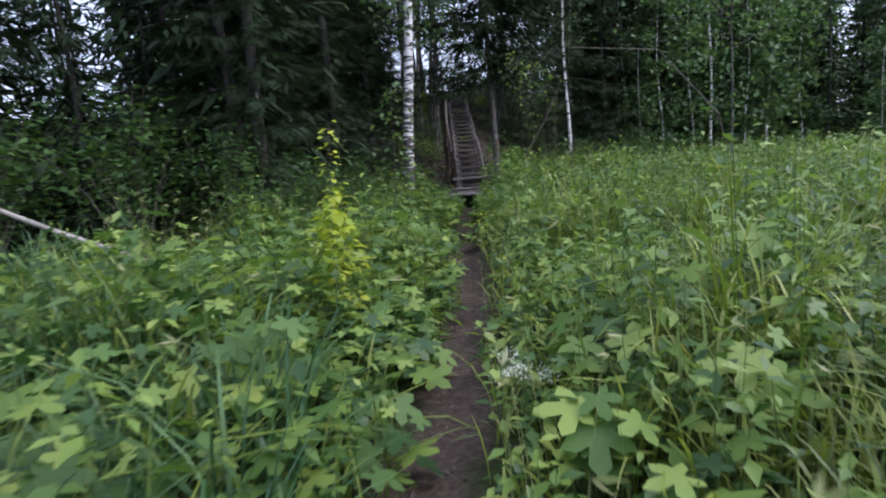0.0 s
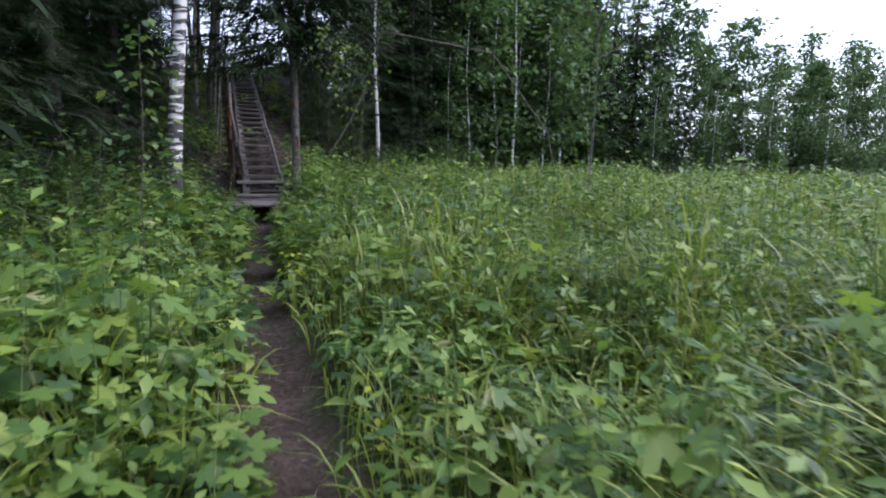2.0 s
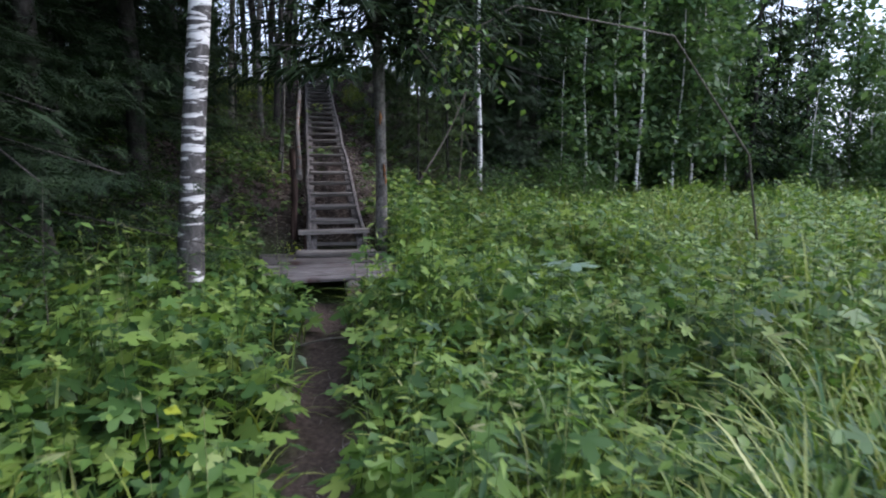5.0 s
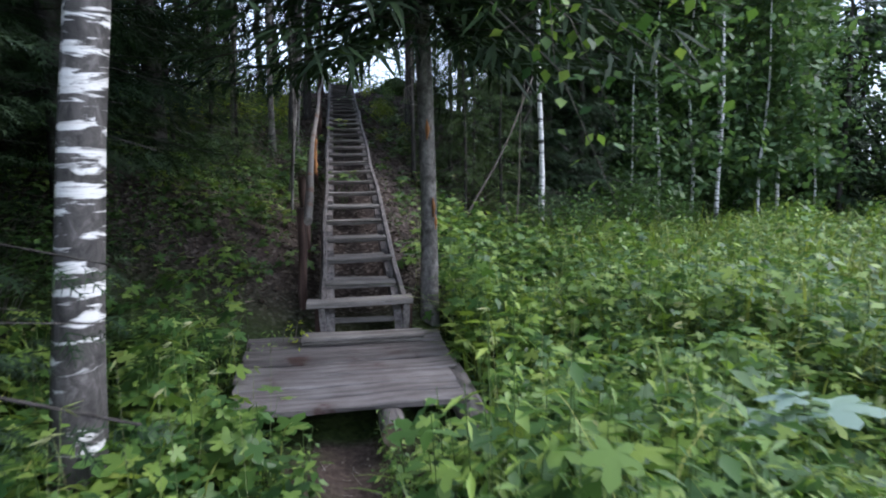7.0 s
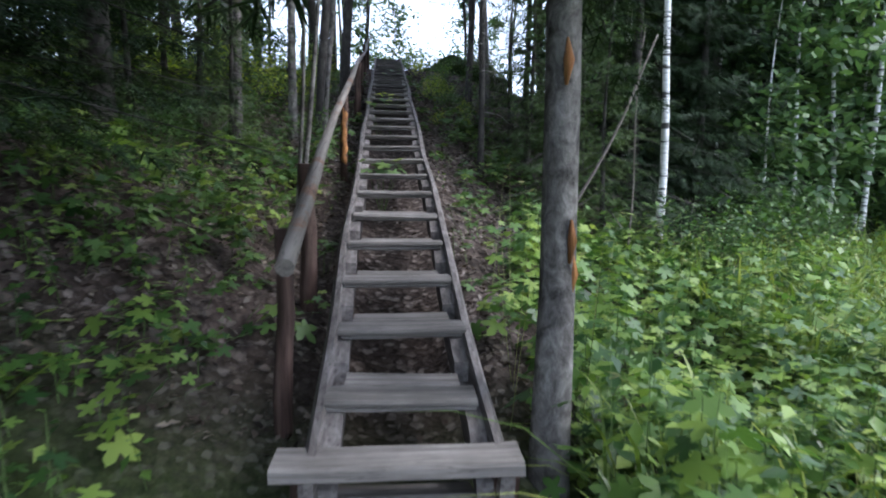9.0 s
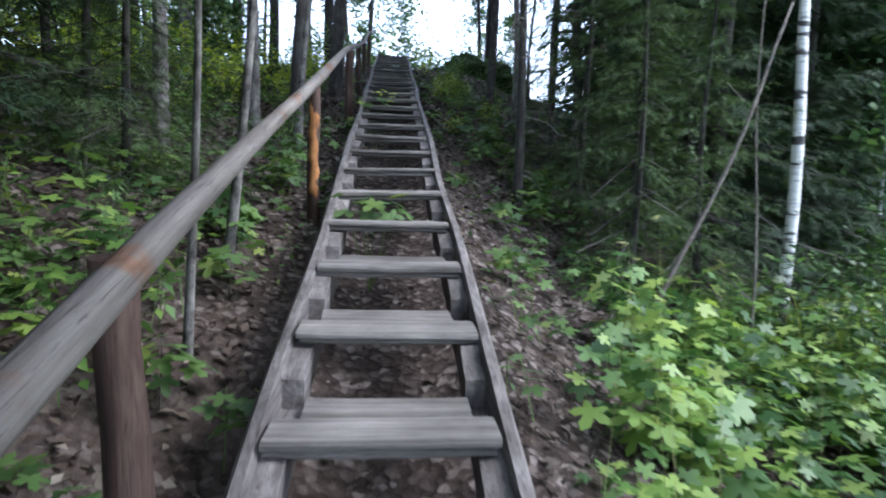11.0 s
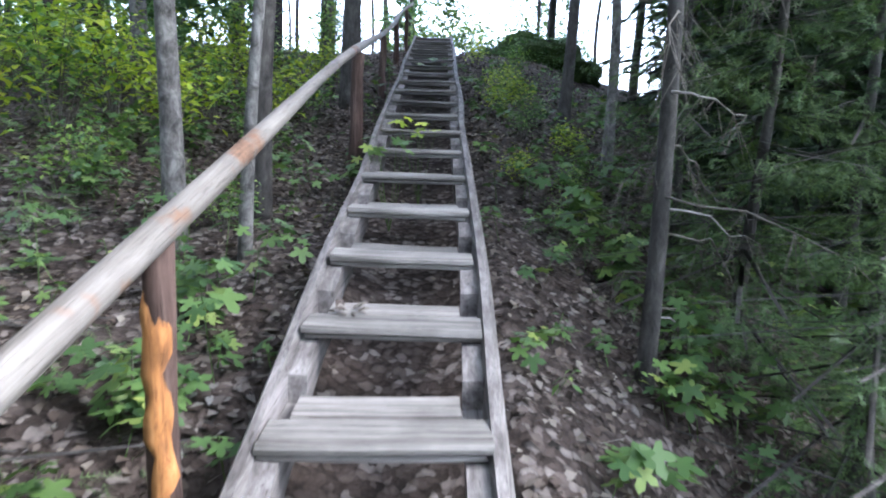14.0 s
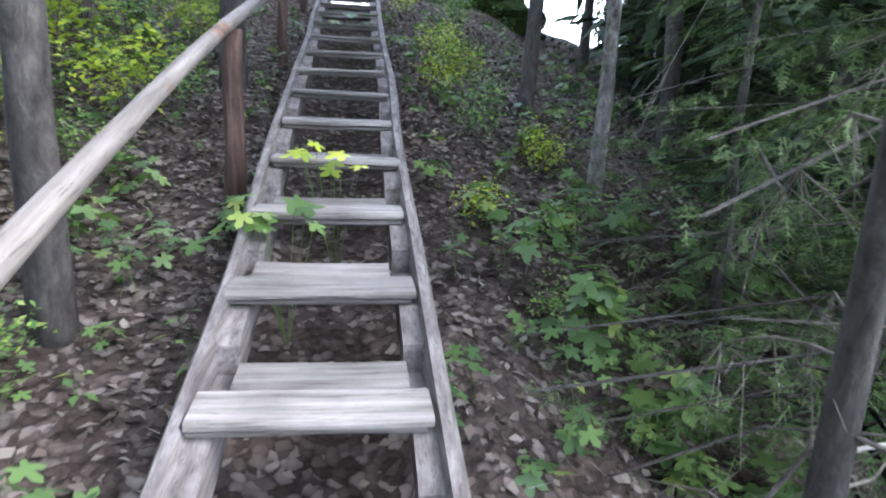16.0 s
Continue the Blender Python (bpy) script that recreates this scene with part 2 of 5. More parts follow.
class Heap:
    """Collects many small faces as arrays and turns them into one mesh."""

    def __init__(self):
        self.v, self.f, self.n = [], {3: [], 4: []}, 0

    def add(self, verts, faces):
        """verts: (k, m, 3), k copies of m corners; faces: the corners of one copy's faces."""
        k, m = verts.shape[:2]
        base = self.n + np.arange(k)[:, None, None] * m
        for size in (3, 4):
            fs = [f for f in faces if len(f) == size]
            if fs:
                self.f[size].append((base + np.array(fs)[None]).reshape(-1, size))
        self.v.append(verts.reshape(-1, 3))
        self.n += k * m

    def mesh(self, name, smooth=True):
        v = np.concatenate(self.v).astype(np.float32)
        groups = [np.concatenate(a) for a in self.f.values() if a]
        loops = np.concatenate([g.ravel() for g in groups]).astype(np.int32)
        sizes = np.concatenate([np.full(len(g), g.shape[1]) for g in groups])
        me = bpy.data.meshes.new(name)
        me.vertices.add(len(v))
        me.vertices.foreach_set("co", v.ravel())
        me.loops.add(len(loops))
        me.loops.foreach_set("vertex_index", loops)
        me.polygons.add(len(sizes))
        me.polygons.foreach_set("loop_start", np.concatenate([[0], np.cumsum(sizes)[:-1]]).astype(np.int32))
        me.polygons.foreach_set("use_smooth", np.full(len(sizes), smooth))
        me.update(calc_edges=True)
        return me


rng = np.random.default_rng(7)


def tube(points, radii, sides=8, rough=0.0, caps=True):
    """A tapered limb along points, as one bmesh."""
    bm = bmesh.new()
    pts = [Vector(p) for p in points]
    rings = []
    side = Vector((1, 0, 0))
    for i, (p, r) in enumerate(zip(pts, radii)):
        d = (pts[min(i + 1, len(pts) - 1)] - pts[max(i - 1, 0)]).normalized()
        if abs(d.dot(side)) > 0.9:
            side = Vector((0, 1, 0))
        a = (side - d * d.dot(side)).normalized()
        b = d.cross(a)
        side = a
        ring = []
        for k in range(sides):
            w = 2 * math.pi * k / sides
            rr = r * (1 + rough * (noise.noise(p * 2.3 + Vector((math.cos(w), math.sin(w), i * 0.37)) * 1.7)))
            ring.append(bm.verts.new(p + (a * math.cos(w) + b * math.sin(w)) * rr))
        rings.append(ring)
    for r0, r1 in zip(rings, rings[1:]):
        for k in range(sides):
            f = bm.faces.new((r0[k], r0[(k + 1) % sides], r1[(k + 1) % sides], r1[k]))
            f.smooth = True
    if caps:
        bm.faces.new(rings[0][::-1])
        bm.faces.new(rings[-1])
    return bm


def board(sx, sy, sz, seed=0, wear=0.006, cuts=6):
    """A worn board, centred, long in x, with softened edges and a slight bow."""
    bm = bmesh.new()
    rows = []
    e = 0.006
    prof = [(-0.5, -0.5 + e / sz), (-0.5 + e / sy, -0.5), (0.5 - e / sy, -0.5), (0.5, -0.5 + e / sz), (0.5, 0.5 - 1.6 * e / sz), (0.5 - 1.6 * e / sy, 0.5), (-0.5 + 1.6 * e / sy, 0.5), (-0.5, 0.5 - 1.6 * e / sz)]
    for i in range(cuts + 1):
        u = i / cuts - 0.5
        ring = []
        for j, (py, pz) in enumerate(prof):
            q = Vector((u * sx, py * sy, pz * sz))
            n = noise.noise_vector(Vector((u * sx * 3 + seed * 5.3, py * 2 + seed, pz + seed * 1.7)))
            ring.append(bm.verts.new(q + Vector((n.x * wear * (1 if i in (0, cuts) else 0.3), n.y * wear, n.z * wear * 0.7 - 0.012 * sx * (0.25 - u * u)))))
        rows.append(ring)
    for a, b in zip(rows, rows[1:]):
        for k in range(8):
            bm.faces.new((a[k], b[k], b[(k + 1) % 8], a[(k + 1) % 8]))
    bm.faces.new(rows[0])
    bm.faces.new(rows[-1][::-1])
    bmesh.ops.recalc_face_normals(bm, faces=bm.faces)
    return bm


# ---- the ground: a flat meadow, and a slope that the staircase climbs ----
RUN, RISE, WIDE, TREADS = 0.6025, 0.1581, 0.68, 28
PITCH = RISE / RUN
TOP = RUN * (TREADS - 1)


def path_x(y):
    return np.interp(y, [-40, -17, -15.4, -14.4, -13.6, -13, -11.4, -10, -8.5, -6, -4.4, -3, -1.5], [-3.0, -0.6, -0.58, -0.68, -0.77, -0.75, -0.58, -0.43, -0.43, -0.4, -0.33, -0.24, -0.13])


def wobble(x, y):
    return 0.09 * np.sin(0.9 * x + 1.3 * np.sin(0.5 * y)) * np.sin(0.8 * y + 0.7) + 0.035 * np.sin(2.9 * x + 0.4) * np.sin(3.3 * y + 1.1 * np.sin(1.7 * x)) + 0.012 * np.sin(9.1 * x + 2 * np.sin(3 * y)) * np.sin(8.3 * y)


def ground_z(x, y):
    x, y = np.asarray(x, float), np.asarray(y, float)
    side = 2.0 - 1.75 * np.clip((y - 6.5) / 4, 0, 1)
    yy = y - side * np.clip(x - 0.55, 0, 1.45) - 1.4 * np.maximum(x - 2, 0)
    yy = yy + 2.3 * np.clip(-x - 0.6, 0, 2.4) * np.clip((y + 1) / 3, 0, 1) * (1 - 0.92 * np.clip((y - 2.2) / 4.3, 0, 1))
    far = np.maximum(yy - TOP - 0.5, 0)
    climb = np.logaddexp(0, (yy + 0.55) * 4) / 4 * PITCH
    climb = climb - far * PITCH + 0.02 * far
    base = -0.5 - 0.02 * np.clip(x - 1, 0, 18) + 0.02 * np.clip(-x - 2, 0, 10) - 0.026 * np.clip(-2.5 - y, 0, 16)
    d = np.abs(x - path_x(y))
    trail = np.where(y < -1.2, np.exp(-(d / 0.22) ** 2), 0)
    under = np.exp(-(x / 0.42) ** 4) * np.clip((y - 0.2) / 1.0, 0, 1)
    w = wobble(x, y) * (1 - 0.7 * np.maximum(trail, under)) * np.clip((np.hypot(x, y + 1) + 0.5) / 3, 0.3, 1)
    return base + np.maximum(climb, 0) + w - 0.06 * trail - 0.17 * under


def axis(fine_lo, fine_hi, step, reach):
    a = list(np.arange(fine_lo, fine_hi + 1e-6, step))
    s = step
    lo, hi = [fine_lo], [fine_hi]
    while hi[-1] < reach:
        s *= 1.25
        hi.append(hi[-1] + s)
        lo.append(lo[-1] - s)
    return np.array(lo[:0:-1] + a + hi[1:])


gx, gy = axis(-5, 7, 0.15, 700), axis(-20, 20, 0.15, 700)
X, Y = np.meshgrid(gx, gy)
Z = ground_z(X, Y)
heap = Heap()
heap.v.append(np.stack([X, Y, Z], -1).reshape(-1, 3))
nx = len(gx)
ii = (np.arange(len(gy) - 1)[:, None] * nx + np.arange(nx - 1)).ravel()
heap.f[4].append(np.stack([ii, ii + 1, ii + nx + 1, ii + nx], 1))
me = heap.mesh("ground")
hillside = np.clip((Y - np.where(X > 0.6, 1.3 * (X - 0.6), 0) - 0.2) / 1.2, 0, 1) * np.clip((9 - np.abs(X)) / 3, 0.35, 1)
dist = np.abs(X - path_x(Y) - 0.05 * np.sin(5 * Y))
trod = np.clip((0.3 - dist + 0.06 * np.sin(11 * Y) * np.sin(7 * X)) / 0.12, 0, 1) * (Y < -1.3)
trod = np.maximum(trod, np.clip(1.1 - np.hypot((X + 0.2) / 0.75, (Y + 1.9) / 0.6), 0, 1))
trod = np.maximum(trod, 0.5 * np.clip(1.3 - np.hypot((X + 1.0) / 0.7, (Y - 2.6) / 1.6), 0, 1))
cols = me.color_attributes.new("zone", "FLOAT_COLOR", "POINT")
cols.data.foreach_set("color", np.stack([hillside, trod, 0 * X, 0 * X + 1], -1).astype(np.float32).ravel())
tagged(link_mesh("ground", me, M_GROUND), "uneven earth with a narrow trodden path and leaf litter", "ground", kind="structure")


def gz(x, y):
    return float(ground_z(x, y))


# ---- the staircase ----
stairs = thing("wooden_staircase", "long grey weathered wooden staircase climbing the wooded slope", "stairs")


def stringer(x, seed):
    """A log stringer with a seat cut for every tread."""
    top = [(0.2, -0.19), (0.27, -0.01), (0.395, 0.07), (0.5, 0.128)]
    for n in range(1, TREADS):
        y, z = n * RUN, n * RISE
        j = 0.012 * math.sin(n * 2.3 + seed)
        top += [(y - 0.02, z + j * 0.4), (y + 0.18, z - 0.001), (y + 0.375 + j, z - 0.001), (y + 0.395 + j, z + 0.098), (y + 0.5, z + 0.128 + j * 0.5)]
    end = (TREADS - 1) * RUN
    top.append((end + 0.62, (end + 0.62) * PITCH + 0.01))
    bm = bmesh.new()
    out = 1 if x > 0 else -1
    rows = []
    for i, (y, z) in enumerate(top):
        line = y * PITCH + 0.045 if y > 0 else z
        low = (y * PITCH - 0.19) if y > 0 else -0.42
        w = 0.01 * math.sin(y * 1.7 + seed) 
        f = 0.004 * math.sin(y * 2.9 + seed)
        cut = min(z, line + 0.05)
        low = min(low, cut - 0.12)
        ring = [bm.verts.new((x + w - out * 0.06, y, cut - 0.004)), bm.verts.new((x + w + out * (0.012 + f), y, cut)), bm.verts.new((x + w + out * (0.022 + f), y, max(line, cut) - 0.004)),
                bm.verts.new((x + w + out * (0.055 + f), y, line - 0.008)), bm.verts.new((x + w + out * (0.08 + f), y, line - 0.06)), bm.verts.new((x + w + out * 0.062, y, low)), bm.verts.new((x + w - out * 0.05, y, low))]
        rows.append(ring)
    size = len(rows[0])
    for a, b in zip(rows, rows[1:]):
        for k in range(size):
            bm.faces.new((a[k], a[(k + 1) % size], b[(k + 1) % size], b[k]))
    bm.faces.new(rows[0])
    bm.faces.new(rows[-1][::-1])
    bmesh.ops.recalc_face_normals(bm, faces=bm.faces)
    return part("stringer", bm, M_STRING, stairs, "rough log stringer with notched seats")


stringer(-0.335, 0.3)
stringer(0.335, 1.9)
fronts, backs, unders = [], [], []
for k in range(5):
    a = board(WIDE + 0.01, 0.185, 0.03, k, 0.007)
    b = board(WIDE - 0.13, 0.17, 0.045, k + 9)
    ma, mb = bpy.data.meshes.new("tread"), bpy.data.meshes.new("back_board")
    a.to_mesh(ma), b.to_mesh(mb)
    a.free(), b.free()
    ma.materials.append(M_TREAD), mb.materials.append(M_TREAD)
    c = board(WIDE - 0.005, 0.165, 0.024, k + 19, 0.007)
    mc = bpy.data.meshes.new("under_board")
    c.to_mesh(mc)
    c.free()
    mc.materials.append(M_TREAD)
    fronts.append(ma), backs.append(mb), unders.append(mc)
for n in range(1, TREADS):
    r = random.Random(n)
    t = new("tread", fronts[n % 5])
    t.parent = stairs
    t.matrix_local = pose(r.uniform(-0.012, 0.012), n * RUN + 0.075, n * RISE + 0.043, r.uniform(-1.5, 1.5), r.uniform(-1, 1), r.uniform(-1.2, 1.2))
    u = new("under_board", unders[(n * 2) % 5])
    u.parent = t
    u.matrix_local = pose(r.uniform(-0.008, 0.008), 0.006 + r.uniform(-0.004, 0.006), -0.0295, 0, 0, r.uniform(-0.5, 0.5))
    b = new("back_board", backs[(n * 3) % 5])
    b.parent = t
    b.matrix_local = pose(r.uniform(-0.015, 0.015), 0.2, -0.014, r.uniform(-1.5, 1.5), 0, r.uniform(-1, 1))

# the wide lowest step, the plank under it and the board lying on the deck
o = part("tread", board(0.97, 0.2, 0.055, 31), M_TREAD, stairs, "wider lowest tread")
o.matrix_local = pose(-0.03, 0.27, 0.095, 0, -0.6, -1.5)
o = part("riser_board", board(0.6, 0.16, 0.05, 33), M_TREAD, stairs, "low board under the first step")
o.matrix_local = pose(-0.02, 0.36, -0.1, -12, 1.2, 1.0)
o = part("foot_block", board(0.1, 0.2, 0.25, 35), M_POST, stairs)
o.matrix_local = pose(-0.4, 0.37, -0.07)
o = part("foot_block", board(0.1, 0.22, 0.25, 36), M_POST, stairs)
o.matrix_local = pose(0.4, 0.38, -0.07, 12, 0, 0)
o = part("bottom_board", board(1.06, 0.2, 0.035, 37), M_TREAD, stairs, "thick board lying on the deck")
o.matrix_local = pose(-0.02, -0.03, -0.147, 0, 0.3, -2.0)
o = part("bottom_board", board(1.04, 0.18, 0.03, 38), M_TREAD, stairs)
o.matrix_local = pose(-0.02, -0.045, -0.181, 0, 0.3, -2.0)

# the handrail of peeled poles and its posts
def rail_z(y):
    return 0.69 + 0.2535 * y + 0.055 * math.exp(-(((y - 3.3) / 2.4) ** 2)) + 0.1 * math.exp(-(((y - 7.4) / 2.4) ** 2))


rail_pts, rail_r = [], []
for i in range(24):
    y = 0.45 + i * 0.86
    rail_pts.append((-0.525 + 0.015 * math.sin(y * 1.1) + 0.05 * max(0, 1 - y / 2.0) - 0.003 * y, y, rail_z(y) + 0.02 * math.sin(y * 0.8 + 1)))
    rail_r.append(0.041 - 0.0006 * i + 0.004 * math.sin(i * 1.3))
rail_bm = tube([(0, 0, 0)] + [tuple(Vector(b) - Vector(rail_pts[0])) for b in rail_pts[1:]], rail_r, 10, 0.1)
turn = Vector((0, 1, 0.2535)).to_track_quat("Z", "Y").to_matrix().to_4x4()
rail_bm.transform(turn.inverted())
rail = part("handrail", rail_bm, M_RAIL, stairs, "long peeled pole handrail, silvery grey")
rail.matrix_local = Matrix.Translation(rail_pts[0]) @ turn


def post(x, y, r, mat, label, lean=0.0, over=0.0):
    z0 = gz(x, y) - 0.25
    h = rail_z(y) + over - z0 - 0.03
    pts = [(lean * k / 6 + 0.008 * math.sin(k * 1.7 + y), 0.006 * math.cos(k * 2.1 + y), h * k / 6) for k in range(7)]
    o = part("post", tube(pts, [r * (1.12 - 0.025 * k) for k in range(7)], 9, 0.25), mat, stairs, label)
    o.matrix_local = pose(x, y, z0)
    return o


post(-0.6, 1.0, 0.045, M_POST, "red-brown bark-covered post", 0.03)
post(-0.6, 2.15, 0.055, M_POST, "red-brown bark-covered post", -0.01)
broken = post(-0.585, 5.35, 0.043, M_POST, "split post showing orange wood", 0.02)
tall_post = rail_z(5.35) - gz(-0.585, 5.35) + 0.2
scar = tube([(0.014 + 0.006 * math.sin(k * 1.9), -0.024 + 0.004 * math.sin(k * 2.7), tall_post * (0.3 + 0.047 * k)) for k in range(14)], [0.006, 0.026, 0.035, 0.032, 0.036, 0.03, 0.036, 0.038, 0.031, 0.036, 0.033, 0.036, 0.03, 0.015], 9, 0.6)
part("bare_wood", scar, M_SCAR, broken, "bare orange wood")
post(-0.61, 9.4, 0.06, M_POST, "red-brown bark-covered post", 0.03)
post(-0.63, 12.3, 0.05, M_POST, "red-brown bark-covered post", 0.0)
post(-0.65, 15.2, 0.05, M_POST, "red-brown bark-covered post", 0.0)
post(-0.66, 18.5, 0.05, M_POST, "red-brown bark-covered post", 0.0)

# ---- the deck at the foot of the stairs ----
deck = thing("wooden_deck", "low deck of grey-brown worn planks on logs", "deck")
rows_y = np.array([-1.5, -1.3, -1.1, -0.85, -0.57, -0.36, -0.1, 0.1, 0.27])
for i, (a, b) in enumerate(zip(rows_y, rows_y[1:])):
    r = random.Random(40 + i)
    lo, hi = -0.93 - 0.1 * i / 7 + r.uniform(-0.03, 0.03), 0.6 + 0.11 * i / 8 + r.uniform(-0.03, 0.03)
    o = part("plank", board(hi - lo, b - a - 0.022, 0.045, 50 + i, 0.018, 14), M_DECK, deck)
    o.matrix_local = pose((lo + hi) / 2, (a + b) / 2, -0.2225 + r.uniform(-0.007, 0.005), r.uniform(-1.6, 1.6), r.uniform(-0.4, 0.4), r.uniform(-0.6, 0.6))


def log_under(x, y0, y1, r):
    bm = tube([(0, 0, 0), (0.01, (y1 - y0) * 0.5, 0.005), (0, y1 - y0, 0)], [r, r * 1.04, r * 0.95], 12, 0.12, False)
    o = part("support_log", bm, M_STRING, deck, "rough log bearing the planks")
    o.matrix_local = pose(x, y0, -0.25 - r)
    cap = tube([(0, -0.004, 0), (0, 0.02, 0)], [r * 0.97, r * 0.97], 12, 0.12)
    part("cut_end", cap, M_LOGEND, o, "sawn pale end of the log")


log_under(-0.8, -1.55, 0.25, 0.075)
log_under(0.1, -1.72, 0.25, 0.085)
log_under(0.64, -1.92, 0.25, 0.1)

# ---- plants: leaf shapes and how they are strewn ----
OVATE = np.array([(0, 0, 0), (-0.26, 0.42, 0.05), (0.26, 0.42, 0.05), (0, 0.45, -0.02), (0, 1, -0.08)])
OVATE_F = [(0, 3, 1), (0, 2, 3), (1, 3, 4), (3, 2, 4)]
DIAMOND = np.array([(0, 0, 0), (0.3, 0.5, 0.03), (0, 1, -0.03), (-0.3, 0.5, 0.03)])
DIAMOND_F = [(0, 1, 2, 3)]
TWIGLET = np.array([(0, 0, 0), (0.075, 0.35, 0), (0, 1, -0.05), (-0.075, 0.35, 0)])

SPRAY = [(0, 0, 0), (0.022, 0.4, 0), (0, 1, -0.06), (-0.022, 0.4, 0)]
SPRAY_F = [(0, 1, 2, 3)]
for k_ in range(4):
    y_, w_ = 0.1 + 0.2 * k_, 0.4 - 0.07 * k_
    for s_ in (-1, 1):
        SPRAY_F.append((len(SPRAY), len(SPRAY) + 1, len(SPRAY) + 2))
        SPRAY += [(0, y_ - 0.025, 0), (0, y_ + 0.03, 0), (s_ * w_ * 0.8, y_ + w_ * 0.75, -0.05 * w_)]
SPRAY = np.array(SPRAY)


def palmate():
    pts = [(0, 0.0, 0)]
    for k, (deg, r) in enumerate([(-128, 0.62), (-66, 0.88), (0, 1.0), (66, 0.88), (128, 0.62)]):
        for dd, f in ((-19, 0.76), (0, 1.0), (19, 0.74)):
            a = radians(deg + dd)
            pts.append((math.sin(a) * r * f, 0.1 + math.cos(a) * r * f, -0.14 * (r * f) ** 2 + (0.04 if dd == 0 else 0)))
        if k < 4:
            a = radians(deg + 32)
            pts.append((math.sin(a) * 0.37, 0.1 + math.cos(a) * 0.37, 0.0))
    return np.array(pts), [(0, i + 1, i) for i in range(1, len(pts) - 1)]


PALM, PALM_F = palmate()


def strew(heap, shape, faces, at, size, az, el, roll, bend=0.0):
    """One leaf of a shape at each place, with its heading, rise and roll."""
    k = len(at)
    size, az, el, roll = (np.broadcast_to(np.asarray(a, float), (k,)) for a in (size, az, el, roll))
    d = np.stack([np.cos(el) * np.cos(az), np.cos(el) * np.sin(az), np.sin(el)], 1)
    s = np.stack([np.sin(az), -np.cos(az), 0 * az], 1)
    n = np.cross(s, d)
    c, r = np.cos(roll)[:, None], np.sin(roll)[:, None]
    s, n = s * c + n * r, n * c - s * r
    v = shape[None, :, 0, None] * s[:, None] + shape[None, :, 1, None] * d[:, None] + shape[None, :, 2, None] * n[:, None]
    heap.add(at[:, None] + v * size[:, None, None], faces)


def blades(heap, at, h, w, az, lean):
    """Arching grass blades that droop at the tip, four joints each."""
    t = np.array([0, 0.35, 0.65, 0.86, 1.0])
    out = (lean * h)[:, None] * (0.15 * t + 0.85 * t ** 2.2)[None]
    up = h[:, None] * (t[None] - 0.5 * lean[:, None] * t[None] ** 3)
    cx, cy = np.cos(az)[:, None], np.sin(az)[:, None]
    mid = np.stack([at[:, 0:1] + out * cx, at[:, 1:2] + out * cy, at[:, 2:3] + up], -1)
    wid = w[:, None] * np.array([0.6, 1.0, 0.85, 0.5])[None]
    sx, sy = -np.sin(az)[:, None] * wid, np.cos(az)[:, None] * wid
    side = np.stack([sx, sy, 0 * sx], -1)
    v = np.concatenate([mid[:, :4] - side, mid[:, :4] + side, mid[:, 4:]], 1)
    heap.add(v, [(0, 4, 5, 1), (1, 5, 6, 2), (2, 6, 7, 3), (3, 7, 8)])


def stems(heap, a, b, r):
    """Thin three-sided stems from a to b."""
    k = len(a)
    w = np.array([0, 2.1, 4.2])
    ring = np.stack([np.cos(w), np.sin(w), 0 * w], 1)[None] * np.broadcast_to(np.asarray(r, float), (k,))[:, None, None]
    v = np.concatenate([a[:, None] + ring, b[:, None] + 0.6 * ring], 1)
    heap.add(v, [(0, 1, 4, 3), (1, 2, 5, 4), (2, 0, 3, 5)])


def ribbons(heap, a, b, r):
    """Flat thin stalks from a to b."""
    d = b - a
    s = np.stack([-d[:, 1], d[:, 0], 0 * d[:, 0]], 1)
    s = s / (np.linalg.norm(s, axis=1)[:, None] + 1e-6) * r
    heap.add(np.stack([a - s, a + s, b + 0.6 * s, b - 0.6 * s], 1), [(0, 1, 2, 3)])


def lump(x, y):
    """Tall and low patches of growth."""
    return 0.95 + 0.44 * np.sin(1.7 * x + 1.1 * np.sin(1.3 * y)) * np.sin(1.5 * y + 0.8 * np.sin(1.9 * x)) + 0.2 * np.sin(4.1 * x + 1) * np.sin(3.7 * y)


def spots(n, x0, x1, y0, y1, keep):
    x, y = rng.uniform(x0, x1, n), rng.uniform(y0, y1, n)
    ok = keep(x, y)
    x, y = x[ok], y[ok]
    return np.stack([x, y, ground_z(x, y)], 1)


def edge_y(x):
    return 0.86 * x + 2.2


def off_trail(x, y):
    d = np.abs(x - path_x(y))
    on_deck = (x > -1.05) & (x < 0.78) & (y > -1.62) & (y < 0.9)
    apron = np.hypot((x - 0.05) / 0.75, (y + 1.95) / 0.42) < 1
    on_stair = (np.abs(x) < 0.5) & (y > 0)
    return (d > np.where(y < -8.5, 0.2, 0.22) + 0.06 * np.sin(4.3 * y + 2 * np.sign(x))) & ~on_deck & ~on_stair & ~apron


def meadow(x, y):
    right = (x > path_x(y)) & (y < edge_y(x) + 0.8) & ((x > 0.55) | (y < -1.4))
    left = (x < path_x(y)) & (y < -0.2) & (x > -6 - 0.3 * y * 0)
    return off_trail(x, y) & (right | left)


def path_gap(x, y):
    return np.abs(x - path_x(y))


